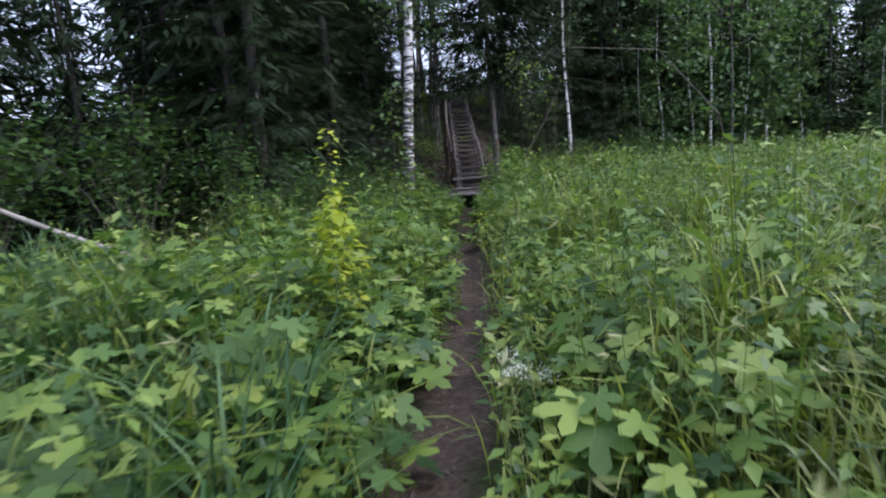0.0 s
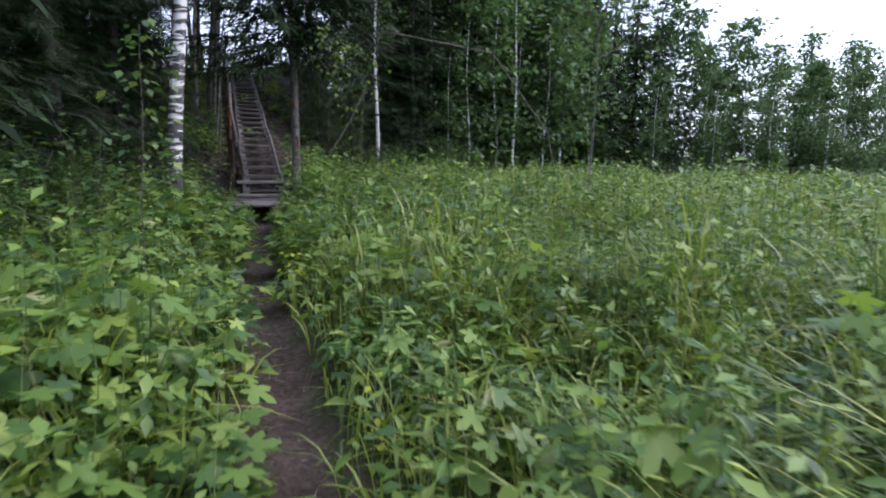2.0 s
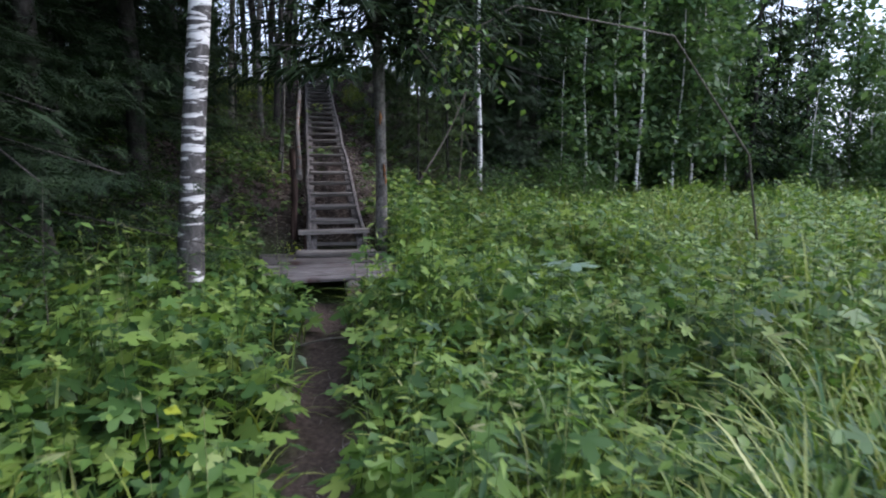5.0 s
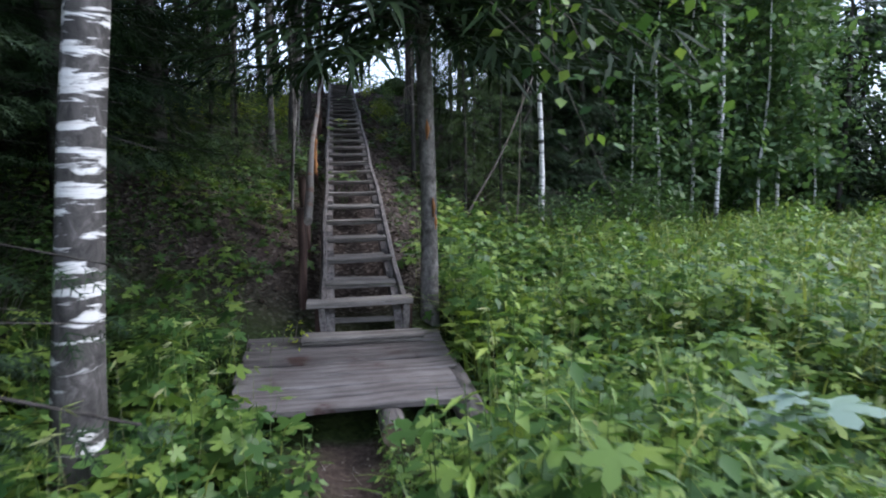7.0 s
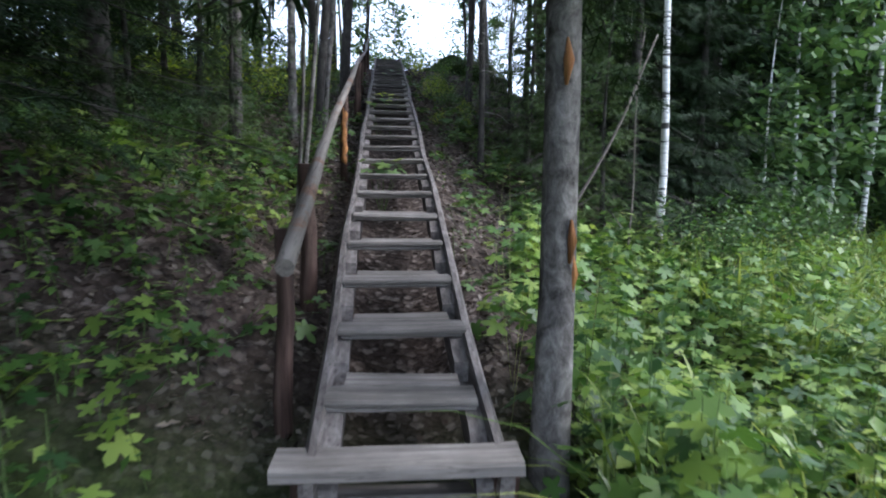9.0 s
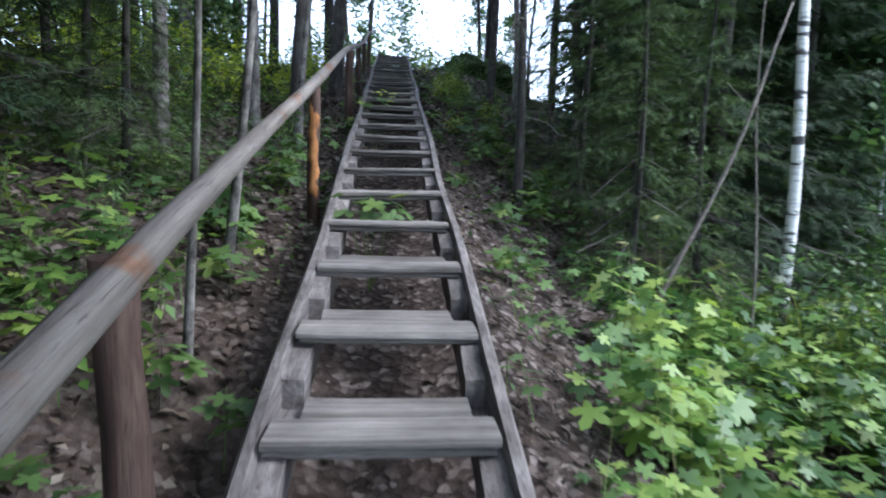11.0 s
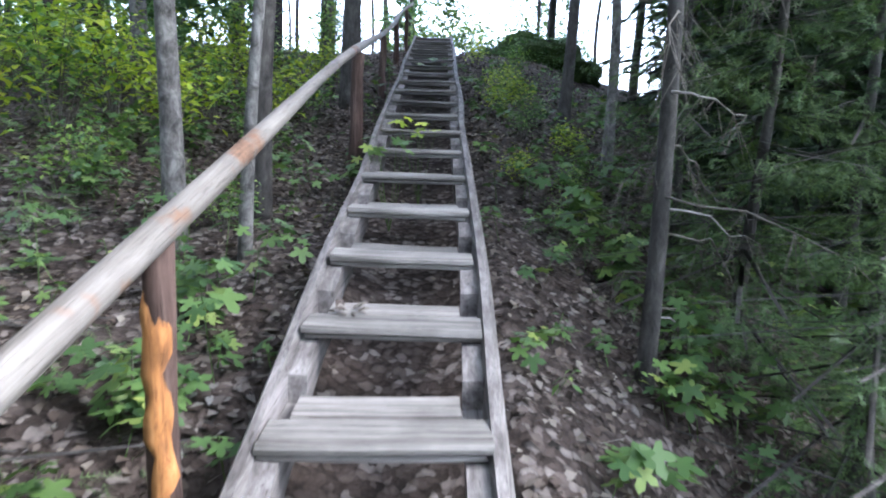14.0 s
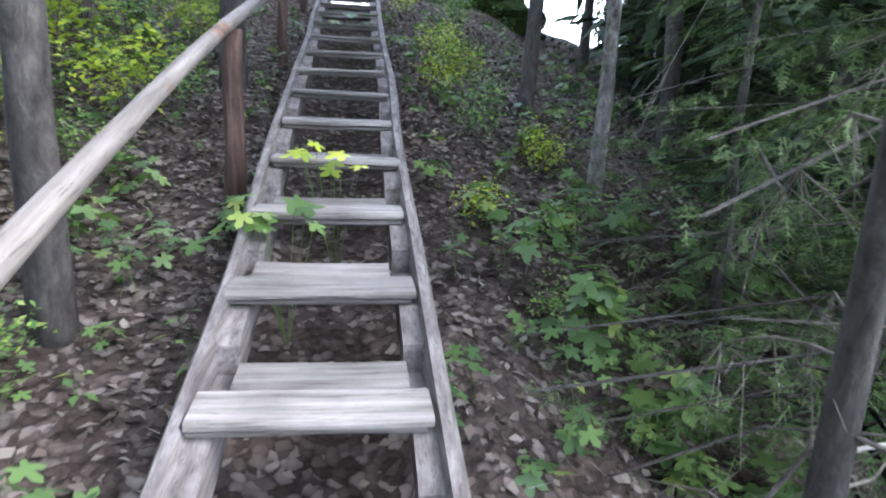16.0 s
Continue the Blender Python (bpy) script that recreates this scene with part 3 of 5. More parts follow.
# grass
grass = Heap()
for n, box, hlo, hhi, wlo, whi in (
    (40000, (-4.5, 4.0, -17.0, 0.5), 0.4, 1.0, 0.004, 0.011),
    (20000, (3.0, 10.0, -17.0, 9.0), 0.5, 1.05, 0.006, 0.014),
    (5000, (-8.0, -3.5, -18.0, -2.0), 0.3, 0.7, 0.006, 0.01),
    (12000, (9.0, 26.0, -14.0, 20.0), 0.7, 1.15, 0.012, 0.024),
):
    p = spots(n, *box, meadow)
    k = len(p)
    gap = path_gap(p[:, 0], p[:, 1])
    herby = ((p[:, 0] < 0) & (p[:, 1] > -14.5)) | (p[:, 1] > -5.5)
    keep = rng.random(k) < np.where((p[:, 0] < -0.6) & (p[:, 1] > -4.5), 0.12, np.where(herby & (p[:, 0] < 5), 0.42, 1.0))
    p, gap = p[keep], gap[keep]
    k = len(p)
    h = rng.uniform(hlo, hhi, k) * np.clip(0.35 + gap * 0.55, 0.35, 1) * lump(p[:, 0], p[:, 1])
    blades(grass, p, h, rng.uniform(wlo, whi, k), rng.uniform(0, 2 * np.pi, k), rng.uniform(0.2, 1.05, k))
tagged(link_mesh("meadow_grass", grass.mesh("meadow_grass"), M_GRASS), "tall green meadow grass with arching blades", "grass", kind="stuff")

# broad-bladed blue-green grass in patches; its darker colour stands in for shade
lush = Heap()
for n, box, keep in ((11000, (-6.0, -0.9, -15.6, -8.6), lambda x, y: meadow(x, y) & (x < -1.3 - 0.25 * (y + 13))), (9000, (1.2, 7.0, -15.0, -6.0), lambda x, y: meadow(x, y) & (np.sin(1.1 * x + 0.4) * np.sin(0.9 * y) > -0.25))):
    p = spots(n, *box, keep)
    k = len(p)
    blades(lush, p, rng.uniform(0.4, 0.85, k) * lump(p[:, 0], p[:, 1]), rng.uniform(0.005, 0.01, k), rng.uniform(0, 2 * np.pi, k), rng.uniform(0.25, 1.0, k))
tagged(link_mesh("lush_grass", lush.mesh("lush_grass"), M_SHADED), "broad-bladed blue-green grass, coloured darker for shade", "grass", kind="stuff")

# seed heads of the grass: pale, nodding
seeds = Heap()
p = spots(1100, -4, 9, -18.5, 5, meadow)
k = len(p)
h = rng.uniform(0.75, 1.15, k)
az = rng.uniform(0, 2 * np.pi, k)
top = p + np.stack([0.12 * np.cos(az), 0.12 * np.sin(az), h], 1)
stems(seeds, p, top, 0.0016)
for j in range(3):
    strew(seeds, TWIGLET, DIAMOND_F, top, rng.uniform(0.05, 0.085, k), az + 0.25 * (j - 1), rng.uniform(-0.6, 0.3, k), rng.uniform(0, 3, k))
M_SEED = leaf_mat("seed_heads", [(0.0, (0.2, 0.24, 0.09)), (1.0, (0.38, 0.37, 0.2))], 0.7, 0.3)
tagged(link_mesh("grass_seed_heads", seeds.mesh("grass_seed_heads"), M_SEED), "pale nodding seed heads above the meadow grass", "grass", kind="stuff")


def herb_plants(heap, stem_heap, p, height, leaf, count, shape, faces, spread=0.5, low=0.25, stalks=True):
    """Leafy plants: leaves up the stem on short stalks."""
    k = len(p)
    height = np.broadcast_to(height, (k,)) * lump(p[:, 0], p[:, 1])
    lean = rng.uniform(0, 2 * np.pi, k)
    tip = p + np.stack([0.1 * np.cos(lean), 0.1 * np.sin(lean), height], 1)
    ribbons(stem_heap, p, tip, 0.003)
    a0 = rng.uniform(0, 2 * np.pi, k)
    for j in range(count):
        f = low + (1 - low) * (j + rng.random(k) * 0.8) / count
        at = p + (tip - p) * f[:, None]
        az = a0 + j * 2.4 + rng.uniform(-0.4, 0.4, k)
        stalk = leaf * spread * (1.3 - f) * rng.uniform(0.5, 1.3, k)
        el = rng.uniform(-0.05, 0.6, k)
        at2 = at + np.stack([np.cos(az) * stalk * np.cos(el), np.sin(az) * stalk * np.cos(el), stalk * np.sin(el)], 1)
        if stalks:
            ribbons(stem_heap, at, at2, 0.0016)
        size = leaf * rng.uniform(0.6, 1.25, k) * (1.15 - 0.5 * f)
        strew(heap, shape, faces, at2, size, az, rng.uniform(-0.75, 0.35, k), rng.uniform(-0.5, 0.5, k))


herbs, herb_stems = Heap(), Heap()


def left_or_deck(x, y):
    return meadow(x, y) & (((x < path_x(y)) & ((y > -14.2) | (rng.random(len(x)) < 0.3))) | (y > -6.5 + 0.4 * x) | (rng.random(len(x)) < 0.14))


# broad lobed leaves beside the trail
p = spots(2200, -3.6, 3.4, -18.4, 0.0, left_or_deck)
g = path_gap(p[:, 0], p[:, 1])
herb_plants(herbs, herb_stems, p, np.clip(0.36 + 0.42 * g, 0.36, 0.78) * rng.uniform(0.7, 1.15, len(p)), 0.14, 7, PALM, PALM_F, 1.0)
p = spots(1700, 0.5, 5.0, -4.5, 7.0, lambda x, y: off_trail(x, y) & (y < edge_y(x) + 1.2) & (x > 0.55 + 0.25 * np.maximum(y - 1.5, 0)))
herb_plants(herbs, herb_stems, p, rng.uniform(0.35, 0.85, len(p)) * np.clip((p[:, 0] - 0.2) / 0.9, 0.45, 1), 0.12, 7, PALM, PALM_F, 1.0)
# tall herbs with narrow pointed leaves whorled up the stem
LANCE = OVATE * np.array([0.42, 1, 1])
p = spots(1500, -0.2, 6.0, -13.5, -2.0, lambda x, y: meadow(x, y) & (path_gap(x, y) > 0.4) & (np.sin(1.3 * x + 1) * np.sin(1.1 * y + 0.5) > -0.35))
herb_plants(herbs, herb_stems, p, rng.uniform(0.55, 0.95, len(p)), 0.15, 16, LANCE, OVATE_F, 0.12, 0.35, False)
# a few plants with very broad leaves
p = spots(420, -2.8, 3.2, -15.0, -1.0, meadow)
p = p[path_gap(p[:, 0], p[:, 1]) > 0.62]
herb_plants(herbs, herb_stems, p, rng.uniform(0.4, 0.75, len(p)), 0.195, 6, PALM, PALM_F, 0.8, 0.4)
# nettle-like plants with pointed leaves
p = spots(2900, -4.0, 4.5, -18.5, 1.0, lambda x, y: meadow(x, y) & ((y > -14.5) | (x > 0) | (rng.random(len(x)) < 0.45)))
g = path_gap(p[:, 0], p[:, 1])
herb_plants(herbs, herb_stems, p, np.clip(0.4 + 0.45 * g, 0.4, 0.88) * rng.uniform(0.7, 1.2, len(p)), 0.13, 12, OVATE, OVATE_F, 0.3, 0.25, False)
p = spots(3600, 3.0, 13.0, -16.0, 9.0, meadow)
herb_plants(herbs, herb_stems, p, rng.uniform(0.6, 1.05, len(p)), 0.16, 9, DIAMOND, DIAMOND_F, 0.4, 0.45, False)
p = spots(2600, 10.0, 26.0, -12.0, 22.0, meadow)
herb_plants(herbs, herb_stems, p, rng.uniform(0.7, 1.1, len(p)), 0.26, 8, DIAMOND, DIAMOND_F, 0.5, 0.45, False)
p = spots(900, -9.0, -3.0, -18.0, 0.0, meadow)
herb_plants(herbs, herb_stems, p, rng.uniform(0.4, 0.9, len(p)), 0.16, 9, OVATE, OVATE_F, 0.4)
# beside the deck and up the first metres of slope
p = spots(420, -4.5, -1.0, -1.8, 5.5, lambda x, y: off_trail(x, y) & (rng.random(len(x)) < np.clip(1.1 - 0.2 * y + 0.15 * (-x - 1), 0.1, 1)))
herb_plants(herbs, herb_stems, p, rng.uniform(0.25, 0.6, len(p)), 0.1, 6, PALM, PALM_F, 0.9)
p = spots(300, -4.5, -1.0, -1.5, 4.0, off_trail)
herb_plants(herbs, herb_stems, p, rng.uniform(0.25, 0.5, len(p)), 0.09, 9, OVATE, OVATE_F, 0.4)
# low growth on the apron in front of the deck
p = spots(300, -1.1, 1.0, -2.4, -1.5, lambda x, y: off_trail(x, y) | (np.abs(x + 0.2) > 0.22))
p = p[(p[:, 1] < -1.62)]
herb_plants(herbs, herb_stems, p, rng.uniform(0.1, 0.32, len(p)), 0.07, 7, OVATE, OVATE_F, 0.5, 0.1)
tagged(link_mesh("meadow_herbs", herbs.mesh("meadow_herbs"), M_HERB), "dense green herbs with lobed and pointed leaves", "herbs", kind="stuff")
tagged(link_mesh("herb_stems", herb_stems.mesh("herb_stems"), M_STEM), "thin green stems of the meadow herbs", "herbs", kind="stuff")

# seedlings scattered over the leaf litter beside the stairs
seedl, seedl_stems = Heap(), Heap()
p = spots(1000, -4.0, 4.0, 1.5, 15.0, lambda x, y: (np.abs(x) > 0.5) & (rng.random(len(x)) < 0.35 + 0.65 * (np.sin(1.9 * x + 0.7 * y) * np.sin(1.3 * y - x) > 0.15)))
herb_plants(seedl, seedl_stems, p, rng.uniform(0.1, 0.38, len(p)), 0.085, 6, PALM, PALM_F, 1.0, 0.5)
p = spots(500, -5, 5, 3.0, 19.0, lambda x, y: (np.abs(x) > 0.5))
herb_plants(seedl, seedl_stems, p, rng.uniform(0.1, 0.35, len(p)), 0.07, 6, OVATE, OVATE_F, 0.7, 0.3)
p = spots(230, -2.6, -0.75, 1.8, 9.5, lambda x, y: rng.random(len(x)) < 0.25 + 0.75 * (np.sin(2.3 * x + 0.9 * y) * np.sin(1.7 * y) > 0.1))
herb_plants(seedl, seedl_stems, p, rng.uniform(0.12, 0.45, len(p)), 0.08, 7, PALM, PALM_F, 1.0, 0.4)
p = spots(230, 1.3, 4.2, 4.0, 9.5, lambda x, y: x > 1.0 + 0.1 * (9 - y))
herb_plants(seedl, seedl_stems, p, rng.uniform(0.2, 0.5, len(p)), 0.11, 7, PALM, PALM_F, 1.0, 0.35)
tagged(link_mesh("seedlings", seedl.mesh("seedlings"), M_SEEDL), "small green maple-like seedlings growing from leaf litter", "seedlings", kind="stuff")
tagged(link_mesh("seedling_stems", seedl_stems.mesh("seedling_stems"), M_STEM), "thin stems of the slope seedlings", "seedlings", kind="stuff")

# fallen leaves on the slope and a few on the trail
dry = Heap()
for n, box in ((26000, (-3.4, 3.4, 0.8, 12.0)), (24000, (-6, 6, 8.5, 19.0))):
    p = spots(n, *box, lambda x, y: (y > 1.1 * np.maximum(x - 0.5, 0) + 0.2 + 0.4 * np.sin(3 * x)) & ((np.abs(x) > 0.4) | (rng.random(len(x)) < 0.08)))
    k = len(p)
    p[:, 2] += rng.uniform(0.004, 0.035, k)
    strew(dry, OVATE * np.array([1.25, 1, 1.6]), OVATE_F, p, rng.uniform(0.025, 0.078, k), rng.uniform(0, 6.3, k), rng.uniform(-0.5, 0.7, k), rng.uniform(-0.7, 0.7, k))
p = spots(700, -1.2, 0.3, -18, -1.4, lambda x, y: path_gap(x, y) < 0.35)
p[:, 2] += 0.008
strew(dry, OVATE, OVATE_F, p, rng.uniform(0.015, 0.05, len(p)), rng.uniform(0, 6.3, len(p)), rng.uniform(-0.2, 0.3, len(p)), rng.uniform(-0.5, 0.5, len(p)))
tagged(link_mesh("fallen_leaves", dry.mesh("fallen_leaves"), M_DRY), "brown and pale dry leaves covering the slope", "leaf litter", kind="stuff")

# twigs and straw on the trail and slope
straw = Heap()
p = spots(1500, -1.3, 0.5, -18, -1.5, lambda x, y: path_gap(x, y) < 0.33)
q = spots(900, -3.5, 3.5, 1, 14, lambda x, y: np.abs(x) > 0.3)
p = np.concatenate([p, q])
k = len(p)
a = rng.uniform(0, 6.3, k)
ln = rng.uniform(0.03, 0.14, k)
p[:, 2] += 0.012
b = p + np.stack([np.cos(a) * ln, np.sin(a) * ln, rng.uniform(-0.005, 0.02, k)], 1)
stems(straw, p, b, rng.uniform(0.001, 0.003, k))
tagged(link_mesh("twig_litter", straw.mesh("twig_litter"), M_PALETWIG), "dry straw and twigs lying on the earth", "twigs", kind="stuff")


# ---- trees ----
def fine(name, me, material, parent):
    """Foliage and twigs too small to tell apart, as one part."""
    return tagged(link_mesh(name, me, material, parent), kind="stuff")


def trunk_points(x, y, lean_x, lean_y, h, sway=0.05, seed=0.0, n=12):
    pts = []
    for i in range(n + 1):
        f = (i / n) ** 1.4
        z = h * f - 0.15
        pts.append((lean_x * z + sway * math.sin(z * 0.9 + seed) * min(1, z / 2 + 0.1), lean_y * z + sway * math.cos(z * 0.7 + 2 * seed) * min(1, max(z, 0) / 2), z))
    return pts


def make_trunk(tree, h, r, mat, lean=(0, 0), sway=0.05, seed=0.0, sides=10, rough=0.12, flare=0.35):
    pts = trunk_points(0, 0, lean[0], lean[1], h, sway, seed)
    radii = [r * (1 - 0.9 * max(p[2], 0) / h) * (1 + flare * math.exp(-max(p[2], 0) / 0.35)) for p in pts]
    part("trunk", tube(pts, radii, sides, rough), mat, tree)
    return pts


def spruce_crown(h, low, reach, whorl, per, twigs, twig, seed, thin=1.0, slim=0.75, reps=2, sector=None, spray=False):
    """Drooping branches of needle sprays, whorl by whorl."""
    g = np.random.default_rng(seed)
    hp, limbs = Heap(), Heap()
    zs = np.arange(low, h * 0.98, whorl)
    B = []
    for z in zs:
        for k in range(per):
            turn_ = g.uniform(0, 6.28) if sector is None else g.uniform(*sector)
            if g.random() > thin:
                continue
            f = 1 - (z - low) / (h - low)
            B.append((z + g.uniform(-0.15, 0.15), turn_, (reach * f ** 0.75 + 0.15) * g.uniform(0.6, 1.15)))
    B = np.array(B)
    t = np.linspace(0.12, 1, twigs)
    z0, az, ln = B[:, 0:1], B[:, 1:2], B[:, 2:3]
    drop = g.uniform(0.25, 0.5, (len(B), 1))
    rr = ln * t
    zz = z0 - ln * drop * t + ln * 0.22 * t ** 3
    pos = np.stack([rr * np.cos(az), rr * np.sin(az), zz], -1)
    stems(limbs, np.stack([0 * az[:, 0], 0 * az[:, 0], z0[:, 0]], 1), pos[:, -1], 0.012 * (ln[:, 0] + 0.2))
    flat = pos.reshape(-1, 3)
    azf, lnf, tf = (np.broadcast_to(a, rr.shape).ravel() for a in (az, ln, t))
    m = len(flat)
    for sgn in (-1, 1):
        for rep in range(reps):
            size = twig * (0.5 + 0.6 * (1 - tf)) * (0.5 + 0.4 * np.minimum(lnf, 2)) * g.uniform(0.6, 1.3, m)
            strew(hp, SPRAY if spray else TWIGLET * np.array([slim, 1, 1]), SPRAY_F if spray else DIAMOND_F, flat + g.uniform(-0.04, 0.04, (m, 3)), size, azf + sgn * g.uniform(0.35, 1.2, m), g.uniform(-0.9, 0.05, m), g.uniform(-0.8, 0.8, m))
    return hp, limbs


def spruce(name_seed, h, low, reach, whorl, per, twigs, twig, r, thin=1.0, slim=0.75, reps=2, label="dark green spruce with drooping branches", needle=None, spray=False):
    tree = thing("spruce_tree", label, "tree", group="spruces of the wood")
    make_trunk(tree, h, r, M_SPRUCE, seed=name_seed, sides=8)
    hp, limbs = spruce_crown(h, low, reach, whorl, per, twigs, twig, name_seed, thin, slim, reps, None, spray)
    fine("crown", hp.mesh("crown"), needle or M_NEEDLE, tree)
    fine("branchwork", limbs.mesh("branchwork"), M_SPRUCE, tree)
    return tree


def leaf_crown(h, low, reach, boughs, leaves, size, seed, droop=0.3, clump=0.45):
    """Boughs with loose clumps of leaves, uneven, with gaps."""
    g = np.random.default_rng(seed)
    hp, limbs = Heap(), Heap()
    z0 = low + (h - low) * g.random(boughs) ** 0.9
    f = np.sin(np.clip((z0 - low) / (h - low), 0.05, 1) * 2.6 + 0.35)
    az, ln = g.uniform(0, 6.28, boughs), reach * np.clip(f, 0.25, 1) * g.uniform(0.45, 1.15, boughs)
    a = np.stack([0 * az, 0 * az, z0], 1)
    b = a + np.stack([np.cos(az) * ln, np.sin(az) * ln, ln * g.uniform(-droop, 0.7, boughs)], 1)
    stems(limbs, a, b, 0.01 + 0.008 * ln)
    each = leaves // boughs
    t = g.uniform(0.2, 1.08, (boughs, each))
    c = a[:, None] + (b - a)[:, None] * t[..., None]
    c = c + g.normal(0, clump, c.shape) * (0.35 + 0.5 * t[..., None]) * np.array([1, 1, 0.7])
    c = c.reshape(-1, 3)
    k = len(c)
    strew(hp, DIAMOND, DIAMOND_F, c, size * g.uniform(0.6, 1.4, k), g.uniform(0, 6.28, k), g.uniform(-1.1, 0.4, k), g.uniform(-0.9, 0.9, k))
    return hp, limbs


def broadleaf(name, label, h, r, low, reach, boughs, leaves, size, seed, bark, leaf, lean=(0, 0), group="", droop=0.3, clump=0.45, sway=0.08):
    tree = thing(name, label, "tree", group=group)
    make_trunk(tree, h, r, bark, lean, sway, seed * 1.3, 9)
    hp, limbs = leaf_crown(h, low, reach, boughs, leaves, size, seed, droop, clump)
    for heap_, nm, mat in ((hp, "crown", leaf), (limbs, "branchwork", M_TWIG)):
        ob = fine(nm, heap_.mesh(nm), mat, tree)
        sh = Matrix.Identity(4)
        sh[0][2], sh[1][2] = lean
        ob.matrix_local = sh
    return tree


def plant(tree, x, y, turn=0.0, size=1.0, copy=True, sink=0.05):
    m = pose(x, y, gz(x, y) - sink, 0, 0, turn)
    if copy:
        ob = copy_thing(tree, m)
    else:
        tree.matrix_basis = m
        ob = tree
    ob.scale = (size,) * 3
    return ob


# the birch by the trail
birch = broadleaf("birch_tree", "old birch with banded white and dark bark beside the path", 15, 0.122, 3.7, 3.2, 60, 4600, 0.13, 3, M_BIRCH, M_BIRCHLEAF, (0.065, 0.09), sway=0.03)
plant(birch, -1.5, -2.25, copy=False)
# the grey trunk beside the deck
grey = thing("spruce_tree", "grey spruce trunk with torn bark beside the deck", "tree")
make_trunk(grey, 14, 0.088, M_GREYBARK, (0.0, 0.03), 0.02, 1.0, 12, 0.14, 0.25)
# crown made low and dense to darken the wood and shade the deck
hp, limbs = spruce_crown(13, 3.0, 2.7, 0.3, 10, 13, 0.36, 5, 1.0, 0.8, 3)
hp2, limbs2 = spruce_crown(6, 2.5, 1.6, 0.25, 3, 20, 0.2, 6, 0.9, 0.35, 1, (0.1, 1.3), True)
fine("crown", hp.mesh("crown"), M_NEEDLE, grey)
fine("low_foliage", hp2.mesh("low_foliage"), M_NEEDLE, grey)
fine("branchwork", limbs.mesh("branchwork"), M_SPRUCE, grey)
for z, a in ((1.95, -1.7), (1.2, -0.9), (1.05, -0.5)):
    s = tube([(0, 0, z - 0.1), (0.006, 0, z), (0.0, 0, z + 0.09)], [0.006, 0.024, 0.005], 7, 0.5)
    s.transform(Matrix.Translation((0.068 * math.cos(a), 0.068 * math.sin(a), 0)))
    part("bark_scar", s, M_SCAR, grey, "bare orange wood where bark is torn")
plant(grey, 0.67, 0.6, copy=False)

# trees beside the stairs: x, y, radius, height, lean, bark, label
def pole_tree(x, y, r, h, lean, bark, label, low, seed, leafy=False):
    tree = thing("birch_tree" if bark is M_BIRCH_FAR else "forest_tree", label, "tree", group="trees along the stairs")
    make_trunk(tree, h, r, bark, lean, 0.05, seed, 9, 0.12, 0.25)
    if leafy:
        hp, limbs = leaf_crown(h, low, 1.7, 26, 1500, 0.09, int(seed * 10))
        mat = M_BIRCHLEAF
    else:
        # wide crown added overhead, out of view, to keep sky light off the stairs
        hp, limbs = spruce_crown(h, max(low + 1.0, 5.5), 2.9, 0.42, 6, 9, 0.5, int(seed * 10), 0.95, 0.8)
        mat = M_NEEDLE
    for heap_, nm, mt in ((hp, "crown", mat), (limbs, "branchwork", M_TWIG)):
        ob = fine(nm, heap_.mesh(nm), mt, tree)
        sh = Matrix.Identity(4)
        sh[0][2], sh[1][2] = lean
        ob.matrix_local = sh
    return plant(tree, x, y, copy=False)


